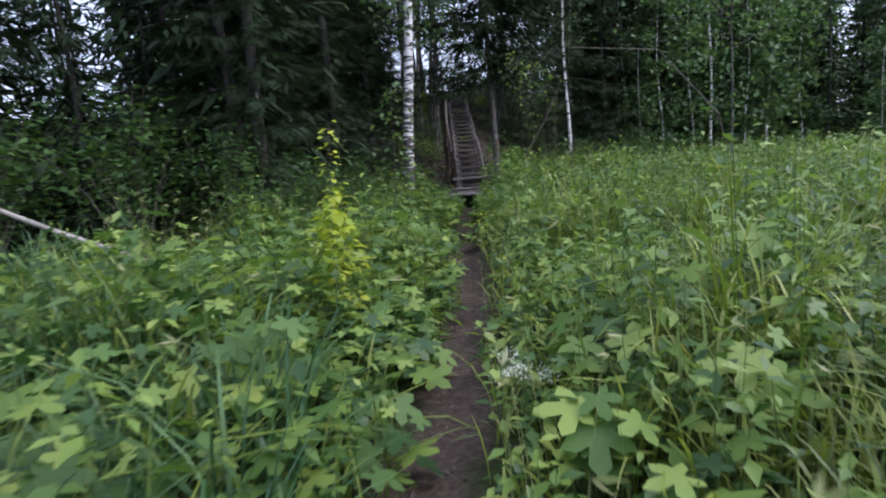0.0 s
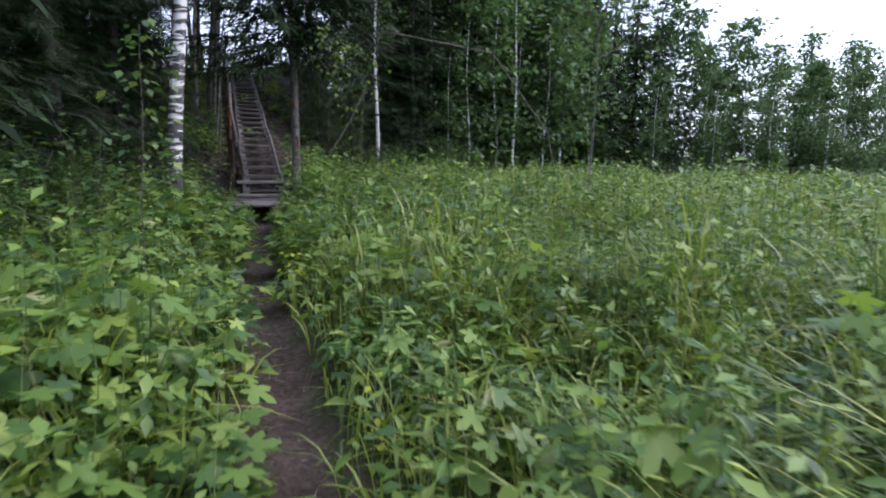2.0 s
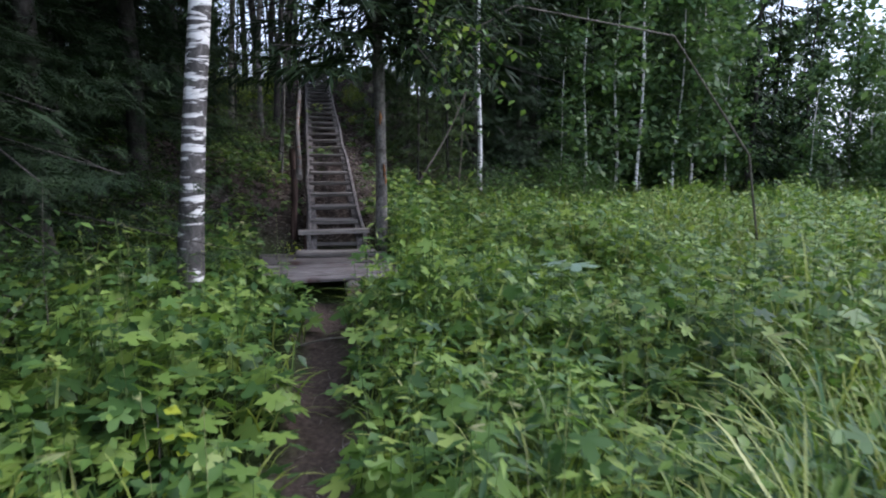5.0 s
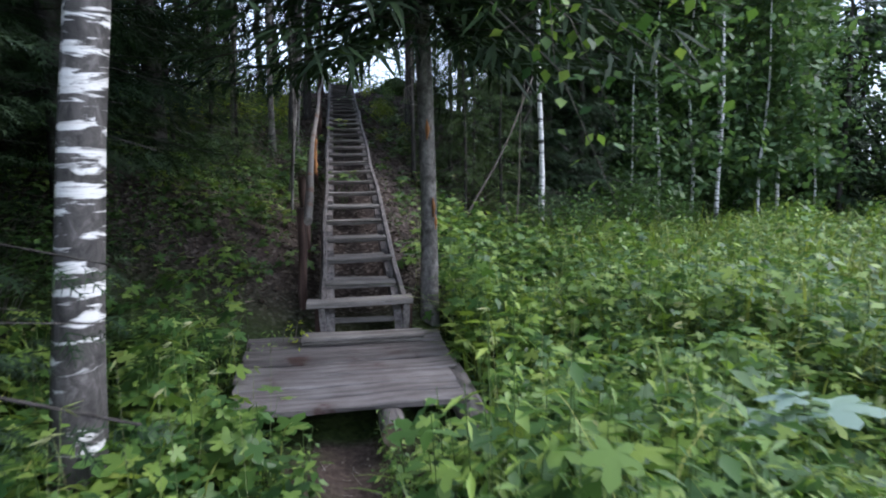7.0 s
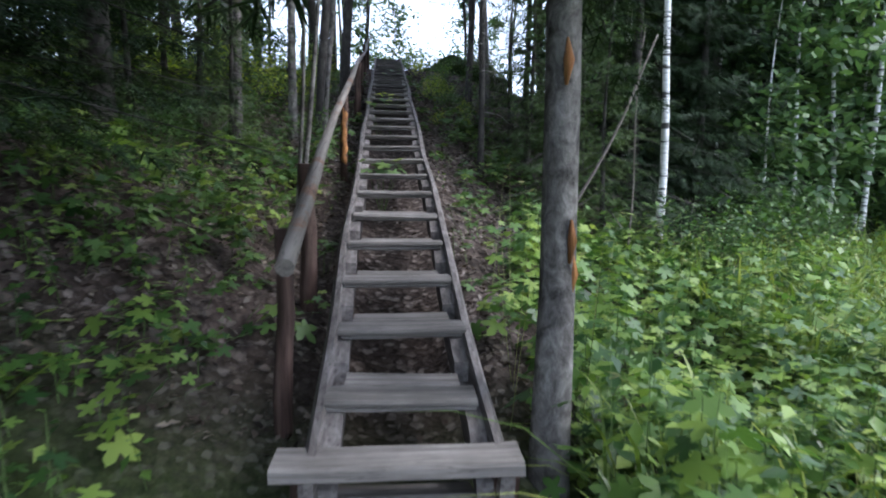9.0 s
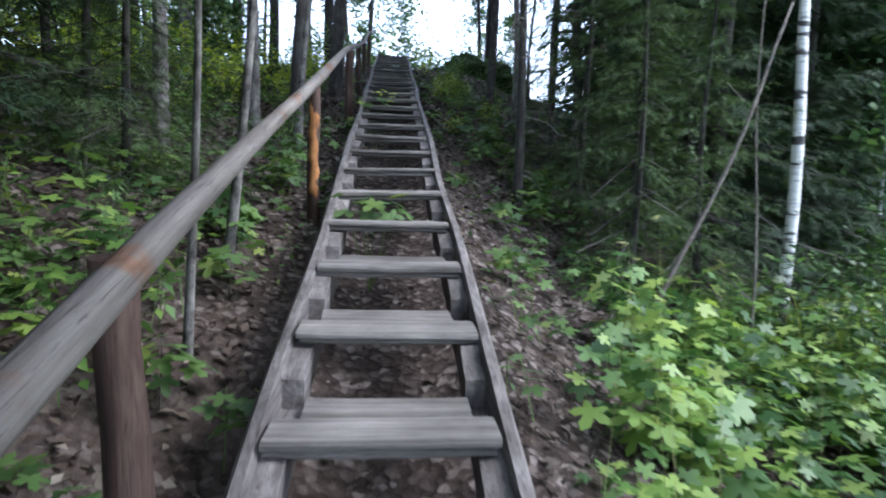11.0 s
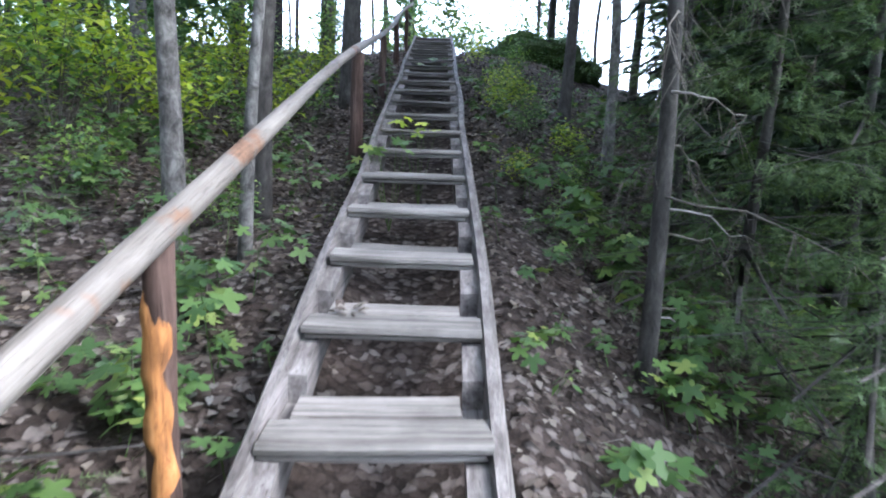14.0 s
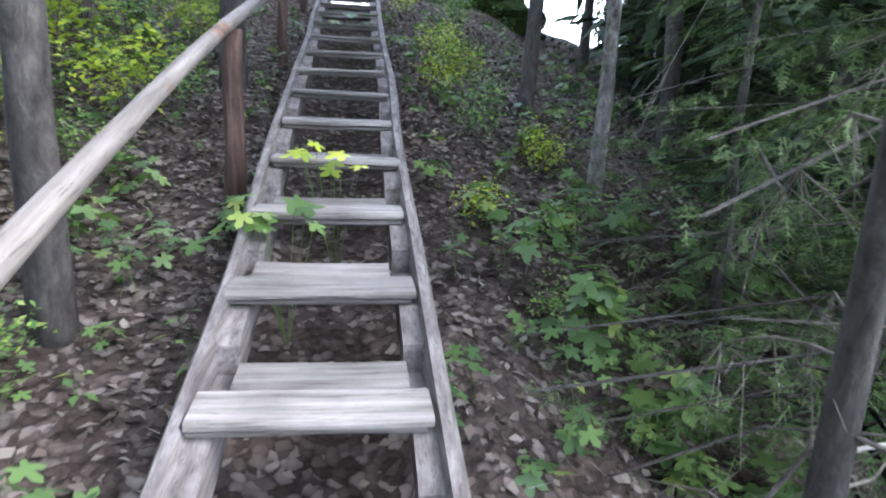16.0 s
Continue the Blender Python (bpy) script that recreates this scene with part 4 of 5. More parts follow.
for x, y, r, h, lean, bark, label, low, seed, leafy in (
    (3.69, 6.04, 0.062, 11, (0.0, 0.0), M_BIRCH_FAR, "slender white birch at the foot of the slope", 4.0, 1.1, True),
    (-0.96, 4.36, 0.03, 6, (0.12, 0.02), M_GREYBARK, "thin pale sapling trunk leaning over leaf litter", 3.6, 2.2, True),
    (-1.5, 7.6, 0.07, 13, (0.03, 0.0), M_GREYBARK, "grey trunk on the slope above the handrail", 4.5, 3.3, False),
    (-1.15, 8.27, 0.085, 14, (0.06, 0.0), M_SPRUCE, "dark spruce trunk on the slope above the handrail", 5.0, 4.4, False),
    (-1.0, 7.42, 0.04, 9, (0.05, 0.02), M_GREYBARK, "thin pale trunk beside the dark spruce", 5.0, 5.5, True),
    (1.73, 11.5, 0.075, 14, (0.0, 0.0), M_SPRUCE, "dark trunk on the slope beside the stairs", 4.0, 6.6, False),
    (1.87, 9.94, 0.055, 11, (-0.02, 0.0), M_GREYBARK, "slim grey trunk on the slope beside the stairs", 4.5, 7.7, False),
    (3.55, 12.1, 0.1, 14, (-0.03, 0.0), M_SPRUCE, "dark trunk in the shade beside the stairs", 3.0, 8.8, False),
    (-2.05, 6.4, 0.07, 13, (0.05, 0.0), M_GREYBARK, "grey trunk standing on the leafy slope", 4.5, 9.9, False),
    (-0.95, 11.4, 0.11, 15, (0.04, 0.0), M_SPRUCE, "dark spruce trunk close behind the handrail", 5.0, 11.1, False),
    (-2.7, 1.1, 0.035, 5, (0.0, 0.02), M_GREYBARK, "thin bare sapling in the shade", 3.2, 12.2, True),
    (-0.86, 3.34, 0.02, 5, (0.04, 0.0), M_GREYBARK, "thin bare sapling beside the handrail", 3.4, 13.3, True),
    (4.5, 9.5, 0.075, 12, (0.03, 0.0), M_BIRCH_FAR, "birch at the edge of the wood", 4.5, 14.4, True),
    (7.1, 10.5, 0.08, 13, (-0.05, 0.0), M_BIRCH_FAR, "birch at the edge of the wood", 4.5, 15.5, True),
    (10.5, 10.4, 0.07, 12, (0.0, 0.0), M_BIRCH_FAR, "birch at the edge of the wood", 4.0, 16.6, True),
    (13.1, 16.0, 0.09, 14, (-0.05, 0.0), M_BIRCH_FAR, "birch at the edge of the wood", 4.0, 17.7, True),
    (4.4, -4.6, 0.02, 5.0, (0.0, 0.0), M_GREYBARK, "young pale sapling standing in tall grass", 2.2, 18.8, True),
    (22.0, 15.5, 0.1, 13, (-0.08, 0.0), M_BIRCH_FAR, "birch beyond the meadow", 4.0, 19.9, True),
    (-2.4, 13.5, 0.1, 15, (0.02, 0.0), M_SPRUCE, "dark trunk near the top of the slope", 6.0, 20.2, False),
    (-3.3, 11.0, 0.1, 15, (0.02, 0.0), M_GREYBARK, "grey trunk near the top of the slope", 6.0, 21.3, False),
    (-1.7, 17.5, 0.12, 16, (0.02, 0.0), M_SPRUCE, "dark trunk at the top of the slope", 6.5, 22.4, False),
    (2.9, 19.5, 0.1, 15, (0.0, 0.0), M_SPRUCE, "dark trunk at the top of the slope", 6.0, 23.5, False),
    (4.3, 17.0, 0.1, 15, (0.0, 0.0), M_SPRUCE, "dark trunk at the top of the slope", 4.0, 24.5, False),
):
    pole_tree(x, y, r, h, lean, bark, label, low, seed, leafy)

# the half-dead spruce with bare twigs hanging over the litter
dead = thing("spruce_tree", "half-dead spruce with bare pale twigs beside the stairs", "tree")
make_trunk(dead, 12, 0.047, M_SPRUCE, (0.01, 0.02), 0.03, 2.0, 10, 0.2, 0.3)
g = random.Random(5)
for i in range(26):
    z = 0.4 + 0.14 * i + g.uniform(-0.08, 0.08)
    a = g.uniform(-2.3, 1.8)
    ln = g.uniform(0.3, 1.3)
    pts = [(0, 0, z)]
    for k in range(1, 6):
        f = k / 5
        pts.append((math.cos(a + 0.15 * f) * ln * f + g.uniform(-0.02, 0.02), math.sin(a + 0.15 * f) * ln * f + g.uniform(-0.02, 0.02), z - ln * (g.uniform(-0.05, 0.2) * f + 0.3 * f * f)))
    limb = part("dead_branch", tube(pts, [0.0075 - 0.0012 * k for k in range(6)], 5), M_TWIG if i % 4 else M_PALETWIG, dead)
    tw = Heap()
    base = np.array(pts[2:])
    for rep in range(5):
        stems(tw, base, base + np.array([[g.uniform(-0.22, 0.22), g.uniform(-0.22, 0.22), g.uniform(-0.3, 0.02)] for _ in base]), 0.0025)
    fine("twigwork", tw.mesh("twigwork"), M_TWIG, limb)
hp, limbs = spruce_crown(12, 3.4, 1.3, 0.35, 5, 18, 0.2, 77, 0.8, 0.45, 1, None, True)
fine("crown", hp.mesh("crown"), M_NEEDLE, dead)
plant(dead, 1.3, 6.85, copy=False)

# young dense spruces on the shaded side of the stairs
young = spruce(31, 5.0, 0.25, 1.35, 0.2, 6, 17, 0.19, 0.045, 0.9, 0.62, 1, "young dense spruce with soft drooping sprays", M_HAZY, True)
plant(young, 2.55, 6.9, 10, 1.0, copy=False)
for x, y, t, s in ((2.1, 8.6, 120, 0.8), (3.3, 8.3, 200, 1.1), (-3.2, 4.4, 80, 0.85), (-2.9, 2.6, 20, 0.6), (2.15, 5.9, 250, 0.8), (2.2, 7.7, 300, 1.0), (-2.85, 6.2, 100, 1.0), (-1.8, 5.1, 30, 0.75), (-2.3, 5.6, 330, 0.9), (-2.6, 4.4, 210, 0.8), (3.0, 6.3, 90, 0.9)):
    plant(young, x, y, t, s)

# the dark wood: tall spruces
tall = [spruce(41, 13, 0.6, 2.3, 0.36, 6, 15, 0.32, 0.13, 1.0, 0.9, 2, spray=True), spruce(42, 14, 1.6, 2.1, 0.38, 6, 15, 0.32, 0.15, 1.0, 0.9, 2, spray=True), spruce(43, 12, 0.4, 2.0, 0.36, 6, 15, 0.31, 0.11, 1.0, 0.9, 2, spray=True)]
back = [spruce(44, 15, 0.5, 2.4, 0.62, 6, 8, 0.62, 0.13, 1.0, 1.5, 1), spruce(45, 17, 1.0, 2.3, 0.65, 6, 8, 0.66, 0.15, 1.0, 1.5, 1)]
plant(tall[0], -5.2, 2.5, 0, 1.0, False)
plant(tall[1], -4.4, -0.4, 50, 1.0, False)
plant(tall[2], 4.9, 9.0, 0, 1.0, False)
plant(back[0], -11.5, 6.0, 0, 1.0, False)
plant(back[1], 12.0, 19.5, 0, 1.0, False)
for x, y, k, t, s in ((-3.3, -0.7, 1, 15, 0.9), (-2.75, 4.0, 1, 190, 0.95), (-4.0, 2.2, 2, 300, 1.0), (5.6, 8.6, 2, 20, 0.8), (-2.9, -2.7, 1, 80, 0.8), (-4.3, -3.4, 0, 140, 0.9), (-3.6, -5.4, 1, 250, 0.75), (-2.6, 0.6, 1, 111, 0.85), (-3.1, 3.0, 2, 40, 0.95), (-3.7, 0.9, 0, 130, 0.9), (-4.3, 5.0, 0, 10, 1.0), (4.2, 8.2, 2, 160, 0.9), (6.4, 11.6, 0, 200, 1.0)):
    plant(tall[k], x, y, t, s)
g = random.Random(11)
placed = [(-5.2, 2.5), (-4.4, -0.4), (4.9, 9.0), (-11.5, 6.0), (12.0, 19.5), (-3.1, 3.0), (-3.7, 0.9), (-2.9, 6.9), (-4.3, 5.0), (-4.9, 8.0), (4.2, 8.2), (6.4, 11.6)]


def open_side(x, y):
    """The low side of the meadow, where only young growth stands."""
    return x > 0.93 * (y + 10.5)


def glade(x, y):
    """A thin part of the wood to the west, where the sky shows between stems."""
    return y > -7 and 0.46 < (-0.54 - x) / (y + 15.4) < 0.74


def fits(x, y, gap):
    return all(math.hypot(x - a, y - b) > gap for a, b in placed)


for n, box, gap in ((9, (-9, -4.0, -6, 6), 1.9), (7, (-12, -5, -5.5, 7), 1.5), (8, (-20, -8, -8, 20), 2.6), (42, (4.2, 24, 7, 26), 1.7), (6, (-34, -14, -16, 34), 4), (22, (24, 70, 14, 55), 3), (14, (-24, 26, 22, 38), 2.4)):
    tries = 0
    while n and tries < 3000:
        tries += 1
        x, y = g.uniform(box[0], box[1]), g.uniform(box[2], box[3])
        if not fits(x, y, gap):
            continue
        if x > 0 and y < edge_y(x) + 1.7:
            continue
        if y > 9 and -0.46 * (y - 2) - 1 < x < 0.3 * (y - 2) + 1:
            continue
        if y < -5 and x > -5.5 or open_side(x, y):
            continue
        placed.append((x, y))
        near = math.hypot(x, y - 2) < 5.5
        plant(tall[g.randrange(3)] if near else back[g.randrange(2)], x, y, g.uniform(0, 360), g.uniform(0.4, 0.55) if glade(x, y) else g.uniform(0.75, 1.15))
        n -= 1

# bare-stemmed trees along the ridge and in the wood, crowns high up
ridge = []
for k, (h, r, low) in enumerate(((16, 0.11, 8.5), (17, 0.13, 9.0), (14, 0.08, 7.0))):
    tree = thing("pine_tree", "tall straight dark trunk with its crown high up", "tree", group="trunks along the ridge")
    make_trunk(tree, h, r, M_SPRUCE, (0.01 * (k - 1), 0), 0.08, k + 0.5, 8)
    hp, limbs = spruce_crown(h, low - 1.5, 2.5, 0.5, 5, 8, 0.6, 60 + k, 0.9, 0.9, 1)
    fine("crown", hp.mesh("crown"), M_NEEDLE, tree)
    fine("branchwork", limbs.mesh("branchwork"), M_TWIG, tree)
    ridge.append(tree)
for x, y in ((3.2, 24.0), (4.3, 27.0), (5.6, 25.5), (-2.6, 29.0), (-4.4, 31.0)):
    plant(ridge[2], x, y, 70 * x, 0.9)
for k, (x, y) in enumerate(((-3.6, 15.5), (-5.0, 13.2), (5.2, 15.2))):
    plant(ridge[k], x, y, 40 * k, 1.0, False)
    placed.append((x, y))
n, tries = 28, 0
while n and tries < 4000:
    tries += 1
    x, y = g.uniform(-18, 14), g.uniform(10, 38)
    if not fits(x, y, 1.5) or (-0.03 < (x - 0.15) / (y - 2) < 0.27) or (y < 15 and x > -3):
        continue
    placed.append((x, y))
    plant(ridge[g.randrange(3)], x, y, g.uniform(0, 360), g.uniform(0.8, 1.2))
    n -= 1

# birches along the edge of the wood and round the meadow
edge = [broadleaf("birch_tree", "young birch with pale trunk and loose green crown", 9, 0.06, 0.9, 1.9, 46, 2000, 0.3, 81, M_BIRCH_FAR, M_BIRCHLEAF, (0.02, 0), "birches round the meadow"),
        broadleaf("birch_tree", "young birch with pale trunk and loose green crown", 11, 0.07, 1.2, 2.2, 52, 2300, 0.31, 82, M_BIRCH_FAR, M_BIRCHLEAF, (-0.02, 0), "birches round the meadow")]
plant(edge[0], 9.3, 11.8, 0, 1.0, False)
plant(edge[1], 12.6, 13.6, 0, 1.0, False)
n, tries = 54, 0
while n and tries < 4000:
    tries += 1
    x = g.uniform(8, 60)
    y = edge_y(x) + g.uniform(-0.5, 4) - max(0, x - 16) * g.uniform(0.6, 1.5)
    if not fits(x, y, 1.3):
        continue
    placed.append((x, y))
    plant(edge[g.randrange(2)], x, y, g.uniform(0, 360), g.uniform(0.5, 0.85) if open_side(x, y) else g.uniform(0.75, 1.1))
    n -= 1
for x, y, s in ((-3.4, 12.0, 0.5), (-4.8, 14.8, 0.55), (-6.4, 12.4, 0.6), (-7.6, 16.5, 0.7), (-5.4, 21.0, 0.5), (0.2, 23.5, 0.5), (-1.2, 26.0, 0.6), (3.6, 27.5, 0.45), (5.4, 28.5, 0.5), (6.2, 18.0, 0.55), (-8.5, 20.0, 0.8)):
    plant(edge[g.randrange(2)], x, y, g.uniform(0, 360), s)
for x, y, s in ((17, 13, 0.75), (20, 13.5, 0.65), (16, 15.5, 0.8), (20.5, 16, 0.8), (14.5, 16.5, 0.85)):
    plant(back[g.randrange(2)], x, y, g.uniform(0, 360), s)
for x, y, s in ((15.5, 12.5, 0.7), (18, 11, 0.6), (21, 10.5, 0.6), (23.5, 9.5, 0.6), (26.5, 9, 0.55), (29, 12, 0.7), (25, 14, 0.7), (31, 16, 0.8), (34, 13, 0.7), (28, 18.5, 0.8), (37, 18, 0.8), (22.5, 12.6, 0.65), (17.2, 14.2, 0.75), (13.8, 14.2, 1.0), (8.2, 9.6, 0.75), (9.8, 10.6, 0.85), (11.3, 11.6, 0.9), (12.2, 10.9, 0.8), (13.6, 11.8, 0.9), (7.0, 8.8, 0.6)):
    plant(edge[g.randrange(2)], x, y, g.uniform(0, 360), s)
for k in range(14):
    a = radians(200 + k * 10.5)
    x, y = 26 * math.cos(a), -12 + 24 * math.sin(a)
    plant(back[k % 2], x, y, 40 * k, 0.8)


# ---- bushes and saplings ----
def bush(label, h, reach, stems_n, leaves, size, seed, leaf, group="", shape=OVATE, faces=OVATE_F):
    ob = thing("bush", label, "bush", group=group)
    gq = np.random.default_rng(seed)
    hp, st = Heap(), Heap()
    az = gq.uniform(0, 6.28, stems_n)
    out = reach * gq.uniform(0.2, 1, stems_n)
    b = np.stack([np.cos(az) * out, np.sin(az) * out, h * gq.uniform(0.55, 1.05, stems_n)], 1)
    a = b * np.array([0.08, 0.08, 0])
    mid = (a + b) / 2 + np.array([0, 0, 0.15 * h])
    stems(st, a, mid, 0.01)
    stems(st, mid, b, 0.006)
    each = leaves // stems_n
    t = gq.uniform(0.0, 1.05, (stems_n, each, 1))
    c = mid[:, None] * (1 - t) + b[:, None] * t + gq.normal(0, 0.13 + 0.05 * h, (stems_n, each, 3))
    c = c.reshape(-1, 3)
    c[:, 2] = np.maximum(c[:, 2], 0.12)
    k = len(c)
    strew(hp, shape, faces, c, size * gq.uniform(0.6, 1.3, k), gq.uniform(0, 6.28, k), gq.uniform(-0.7, 0.35, k), gq.uniform(-0.6, 0.6, k))
    fine("leaves", hp.mesh("leaves"), leaf, ob)
    fine("stalkwork", st.mesh("stalkwork"), M_TWIG, ob)
    return ob


shrub = [bush("loose dark green bush at the edge of the wood", 1.9, 1.1, 16, 1100, 0.1, 91, M_BUSH, "bushes at the wood's edge", DIAMOND * np.array([1.1, 1, 1]), DIAMOND_F), bush("loose dark green bush at the edge of the wood", 1.4, 0.9, 14, 900, 0.09, 92, M_BUSH, "bushes at the wood's edge", DIAMOND * np.array([1.1, 1, 1]), DIAMOND_F)]
plant(shrub[0], -4.0, -6.2, 0, 1.0, False)
plant(shrub[1], -3.0, -3.2, 0, 0.8, False)
for x, y, s in ((-5.0, -7.05, 1.15), (-4.6, -4.58, 1.1), (-3.6, -4.5, 0.9), (-5.6, -5.82, 1.3), (-6.6, -7.94, 1.2), (-6.0, -9.54, 1.1), (-5.0, -2.6, 1.2), (-3.9, -1.9, 1.0), (-7.6, -6.52, 1.4), (-7.2, -10.48, 1.2), (-2.9, -0.2, 0.6), (-3.4, 1.4, 0.7), (-2.7, -6.17, 0.75), (-3.1, -7.59, 0.8), (-2.4, -4.41, 0.7), (-2.2, 2.0, 0.35), (-2.0, 3.4, 0.35), (-2.4, 0.4, 0.5)):
    plant(shrub[g.randrange(2)], x, y, g.uniform(0, 360), s)
for k in range(30):
    x = g.uniform(4, 24)
    y = edge_y(x) + g.uniform(-1.0, 1.2) - max(0, x - 14) * g.uniform(0.2, 1.2)
    plant(shrub[k % 2], x, y, g.uniform(0, 360), g.uniform(0.5, 0.95))
for k in range(32):
    x = g.uniform(15, 62)
    y = 14 + 0.25 * x - max(0, x - 14) * g.uniform(0.5, 0.95) + g.uniform(-3, 3)
    plant(shrub[k % 2], x, y, g.uniform(0, 360), g.uniform(0.9, 1.5))
bright = bush("bright yellow-green bush of thin stems", 1.2, 0.7, 12, 520, 0.11, 93, M_HERB, "bright bushes")
plant(bright, -3.2, 9.2, 0, 0.9, False)
for x, y, s in ((-4.6, 10.5, 1.1), (-5.6, 12.2, 1.3), (-1.5, 9.6, 0.4), (-2.2, 10.2, 0.6), (-1.3, 10.8, 0.4), (-1.9, 11.8, 0.6), (-3.0, 10.8, 0.8), (-1.5, 13.2, 0.5), (-4.2, 12.6, 1.0), (-1.3, 7.9, 0.3), (-2.4, 8.2, 0.5), (-1.7, 5.4, 0.3), (1.1, 10.6, 0.3), (1.3, 11.5, 0.35), (-1.2, 12.2, 0.4), (-2.6, 12.6, 1.0), (-3.9, 14.6, 1.3), (-6.5, 15.0, 1.5), (-1.9, 15.6, 0.9), (1.35, 9.2, 0.3), (1.25, 12.6, 0.42), (1.5, 14.8, 0.5), (1.15, 8.4, 0.25), (-2.2, 18.5, 1.1), (0.9, 20.5, 1.2), (3.2, 22, 1.3), (6.6, 3.8, 0.7), (9.0, 5.6, 0.8), (-0.6, 21.5, 1.4), (1.9, 23, 1.6)):
    plant(bright, x, y, g.uniform(0, 360), s)

# young yellow-green growth in the light near the top of the slope
golden = bush("low yellow-green bush in the light on the slope", 0.9, 0.6, 11, 420, 0.1, 94, M_BRIGHT, "yellow-green bushes")
plant(golden, -2.3, 9.4, 0, 0.9, False)
for x, y, s in ((-3.1, 10.0, 1.1), (-1.6, 10.6, 0.7), (-3.8, 9.0, 1.2), (-4.6, 11.4, 1.3), (-2.5, 11.6, 0.9), (-1.5, 12.4, 0.7), (-5.6, 10.2, 1.3), (-3.4, 12.8, 1.1), (-6.4, 12.0, 1.4), (0.95, 11.9, 0.4), (1.05, 13.4, 0.5), (1.3, 12.5, 0.45), (0.85, 15.6, 0.5), (1.5, 10.2, 0.4), (0.9, 9.4, 0.3)):
    plant(golden, x, y, g.uniform(0, 360), s)

# the dark mound with low growth at the top of the stairs
mound = thing("root_mound", "dark earthy mound overgrown with low plants on the ridge", "mound")
bm = bmesh.new()
bmesh.ops.create_icosphere(bm, subdivisions=4, radius=1.0)
for v in bm.verts:
    q = v.co.copy()
    v.co = Vector((q.x * 1.7, q.y * 1.3, q.z * 0.95)) * (1 + 0.25 * noise.noise(q * 2.1) + 0.1 * noise.noise(q * 6))
part("earth", bm, M_GROUND, mound)
hp = Heap()
u = rng.normal(0, 1, (2200, 3))
u[:, 2] = np.abs(u[:, 2])
u /= np.linalg.norm(u, axis=1)[:, None]
strew(hp, OVATE, OVATE_F, u * np.array([1.75, 1.35, 1.0]), rng.uniform(0.05, 0.12, 2200), rng.uniform(0, 6.28, 2200), rng.uniform(-0.3, 0.9, 2200), rng.uniform(-0.5, 0.5, 2200))
fine("growth", hp.mesh("growth"), M_BUSH, mound)
mound.matrix_basis = pose(2.35, 19.2, gz(2.35, 19.2) - 0.1)


def sapling(label, h, leaves, size, seed, leaf, lean=(0.05, 0.0), low=0.15, spread=0.16, shape=OVATE, faces=OVATE_F):
    """A single upright shoot with leaves on short stalks."""
    ob = thing("sapling", label, "sapling")
    gq = np.random.default_rng(seed)
    pts = [(lean[0] * z + 0.01 * math.sin(5 * z), lean[1] * z, z) for z in np.linspace(0, h, 8)]
    part("stem", tube(pts, [0.006 - 0.0006 * i for i in range(8)], 5), M_TWIG, ob)
    hp = Heap()
    z = h * (low + (1.02 - low) * gq.random(leaves))
    az = gq.uniform(0, 6.28, leaves)
    out = spread * gq.uniform(0.15, 1, leaves) * (1.25 - 0.8 * z / h)
    at = np.stack([lean[0] * z + out * np.cos(az), lean[1] * z + out * np.sin(az), z], 1)
    strew(hp, shape, faces, at, size * gq.uniform(0.7, 1.25, leaves), az, gq.uniform(-0.9, 0.2, leaves), gq.uniform(-0.4, 0.4, leaves))
    fine("leaves", hp.mesh("leaves"), leaf, ob)
    return ob


ROUND = OVATE * np.array([1.5, 1, 1])
for x, y, h, n, s, leaf, spread, label in (
    (-1.42, -11.3, 1.12, 180, 0.09, M_BRIGHT, 0.24, "yellow-green aspen shoot standing in grass"),
    (-1.5, -10.75, 1.15, 150, 0.085, M_BRIGHT, 0.22, "yellow-green aspen shoot standing in grass"),
    (-1.8, -9.4, 1.75, 60, 0.075, M_BRIGHT, 0.18, "tall yellow-green aspen shoot beside the path"),
    (-1.36, -7.1, 2.35, 150, 0.085, M_SEEDL, 0.5, "young aspen with round dark leaves by the path"),
    (-1.85, -6.0, 1.6, 70, 0.085, M_SEEDL, 0.36, "young aspen with round dark leaves by the path"),
    (-0.2, -7.1, 0.5, 40, 0.055, M_BRIGHT, 0.14, "small yellow-green shoot at the path's edge"),
    (-0.1, -9.8, 0.5, 26, 0.055, M_BRIGHT, 0.14, "small yellow-green shoot at the path's edge"),
    (-2.2, -3.6, 1.5, 50, 0.08, M_BUSH, 0.3, "young shoot with round leaves near the birch"),
    (-1.1, -5.3, 0.6, 30, 0.08, M_BRIGHT, 0.2, "low yellow-green shoot among herbs"),
):
    plant(sapling(label, h, n, s, int(abs(x * 100) + n), leaf, (0.04, 0.02), 0.2, spread, ROUND), x, y, copy=False, sink=0.02)

# one plant with broad bluish-white leaves among the herbs
M_PALE = leaf_mat("pale_leaf", [(0.0, (0.2, 0.3, 0.24)), (1.0, (0.36, 0.46, 0.42))], 0.35, 0.25, 0.5)
plant(sapling("herb with broad pale bluish leaves beside the deck", 0.72, 6, 0.24, 611, M_PALE, (0.03, -0.1), 0.75, 0.2, PALM, PALM_F), 2.1, -2.6, copy=False, sink=0.02)

# a slender rowan in the shade of the spruces
plant(sapling("slender rowan with sparse pale leaves among spruces", 3.3, 80, 0.1, 612, M_BIRCHLEAF, (-0.04, -0.03), 0.3, 0.42), 3.3, 7.2, copy=False, sink=0.02)

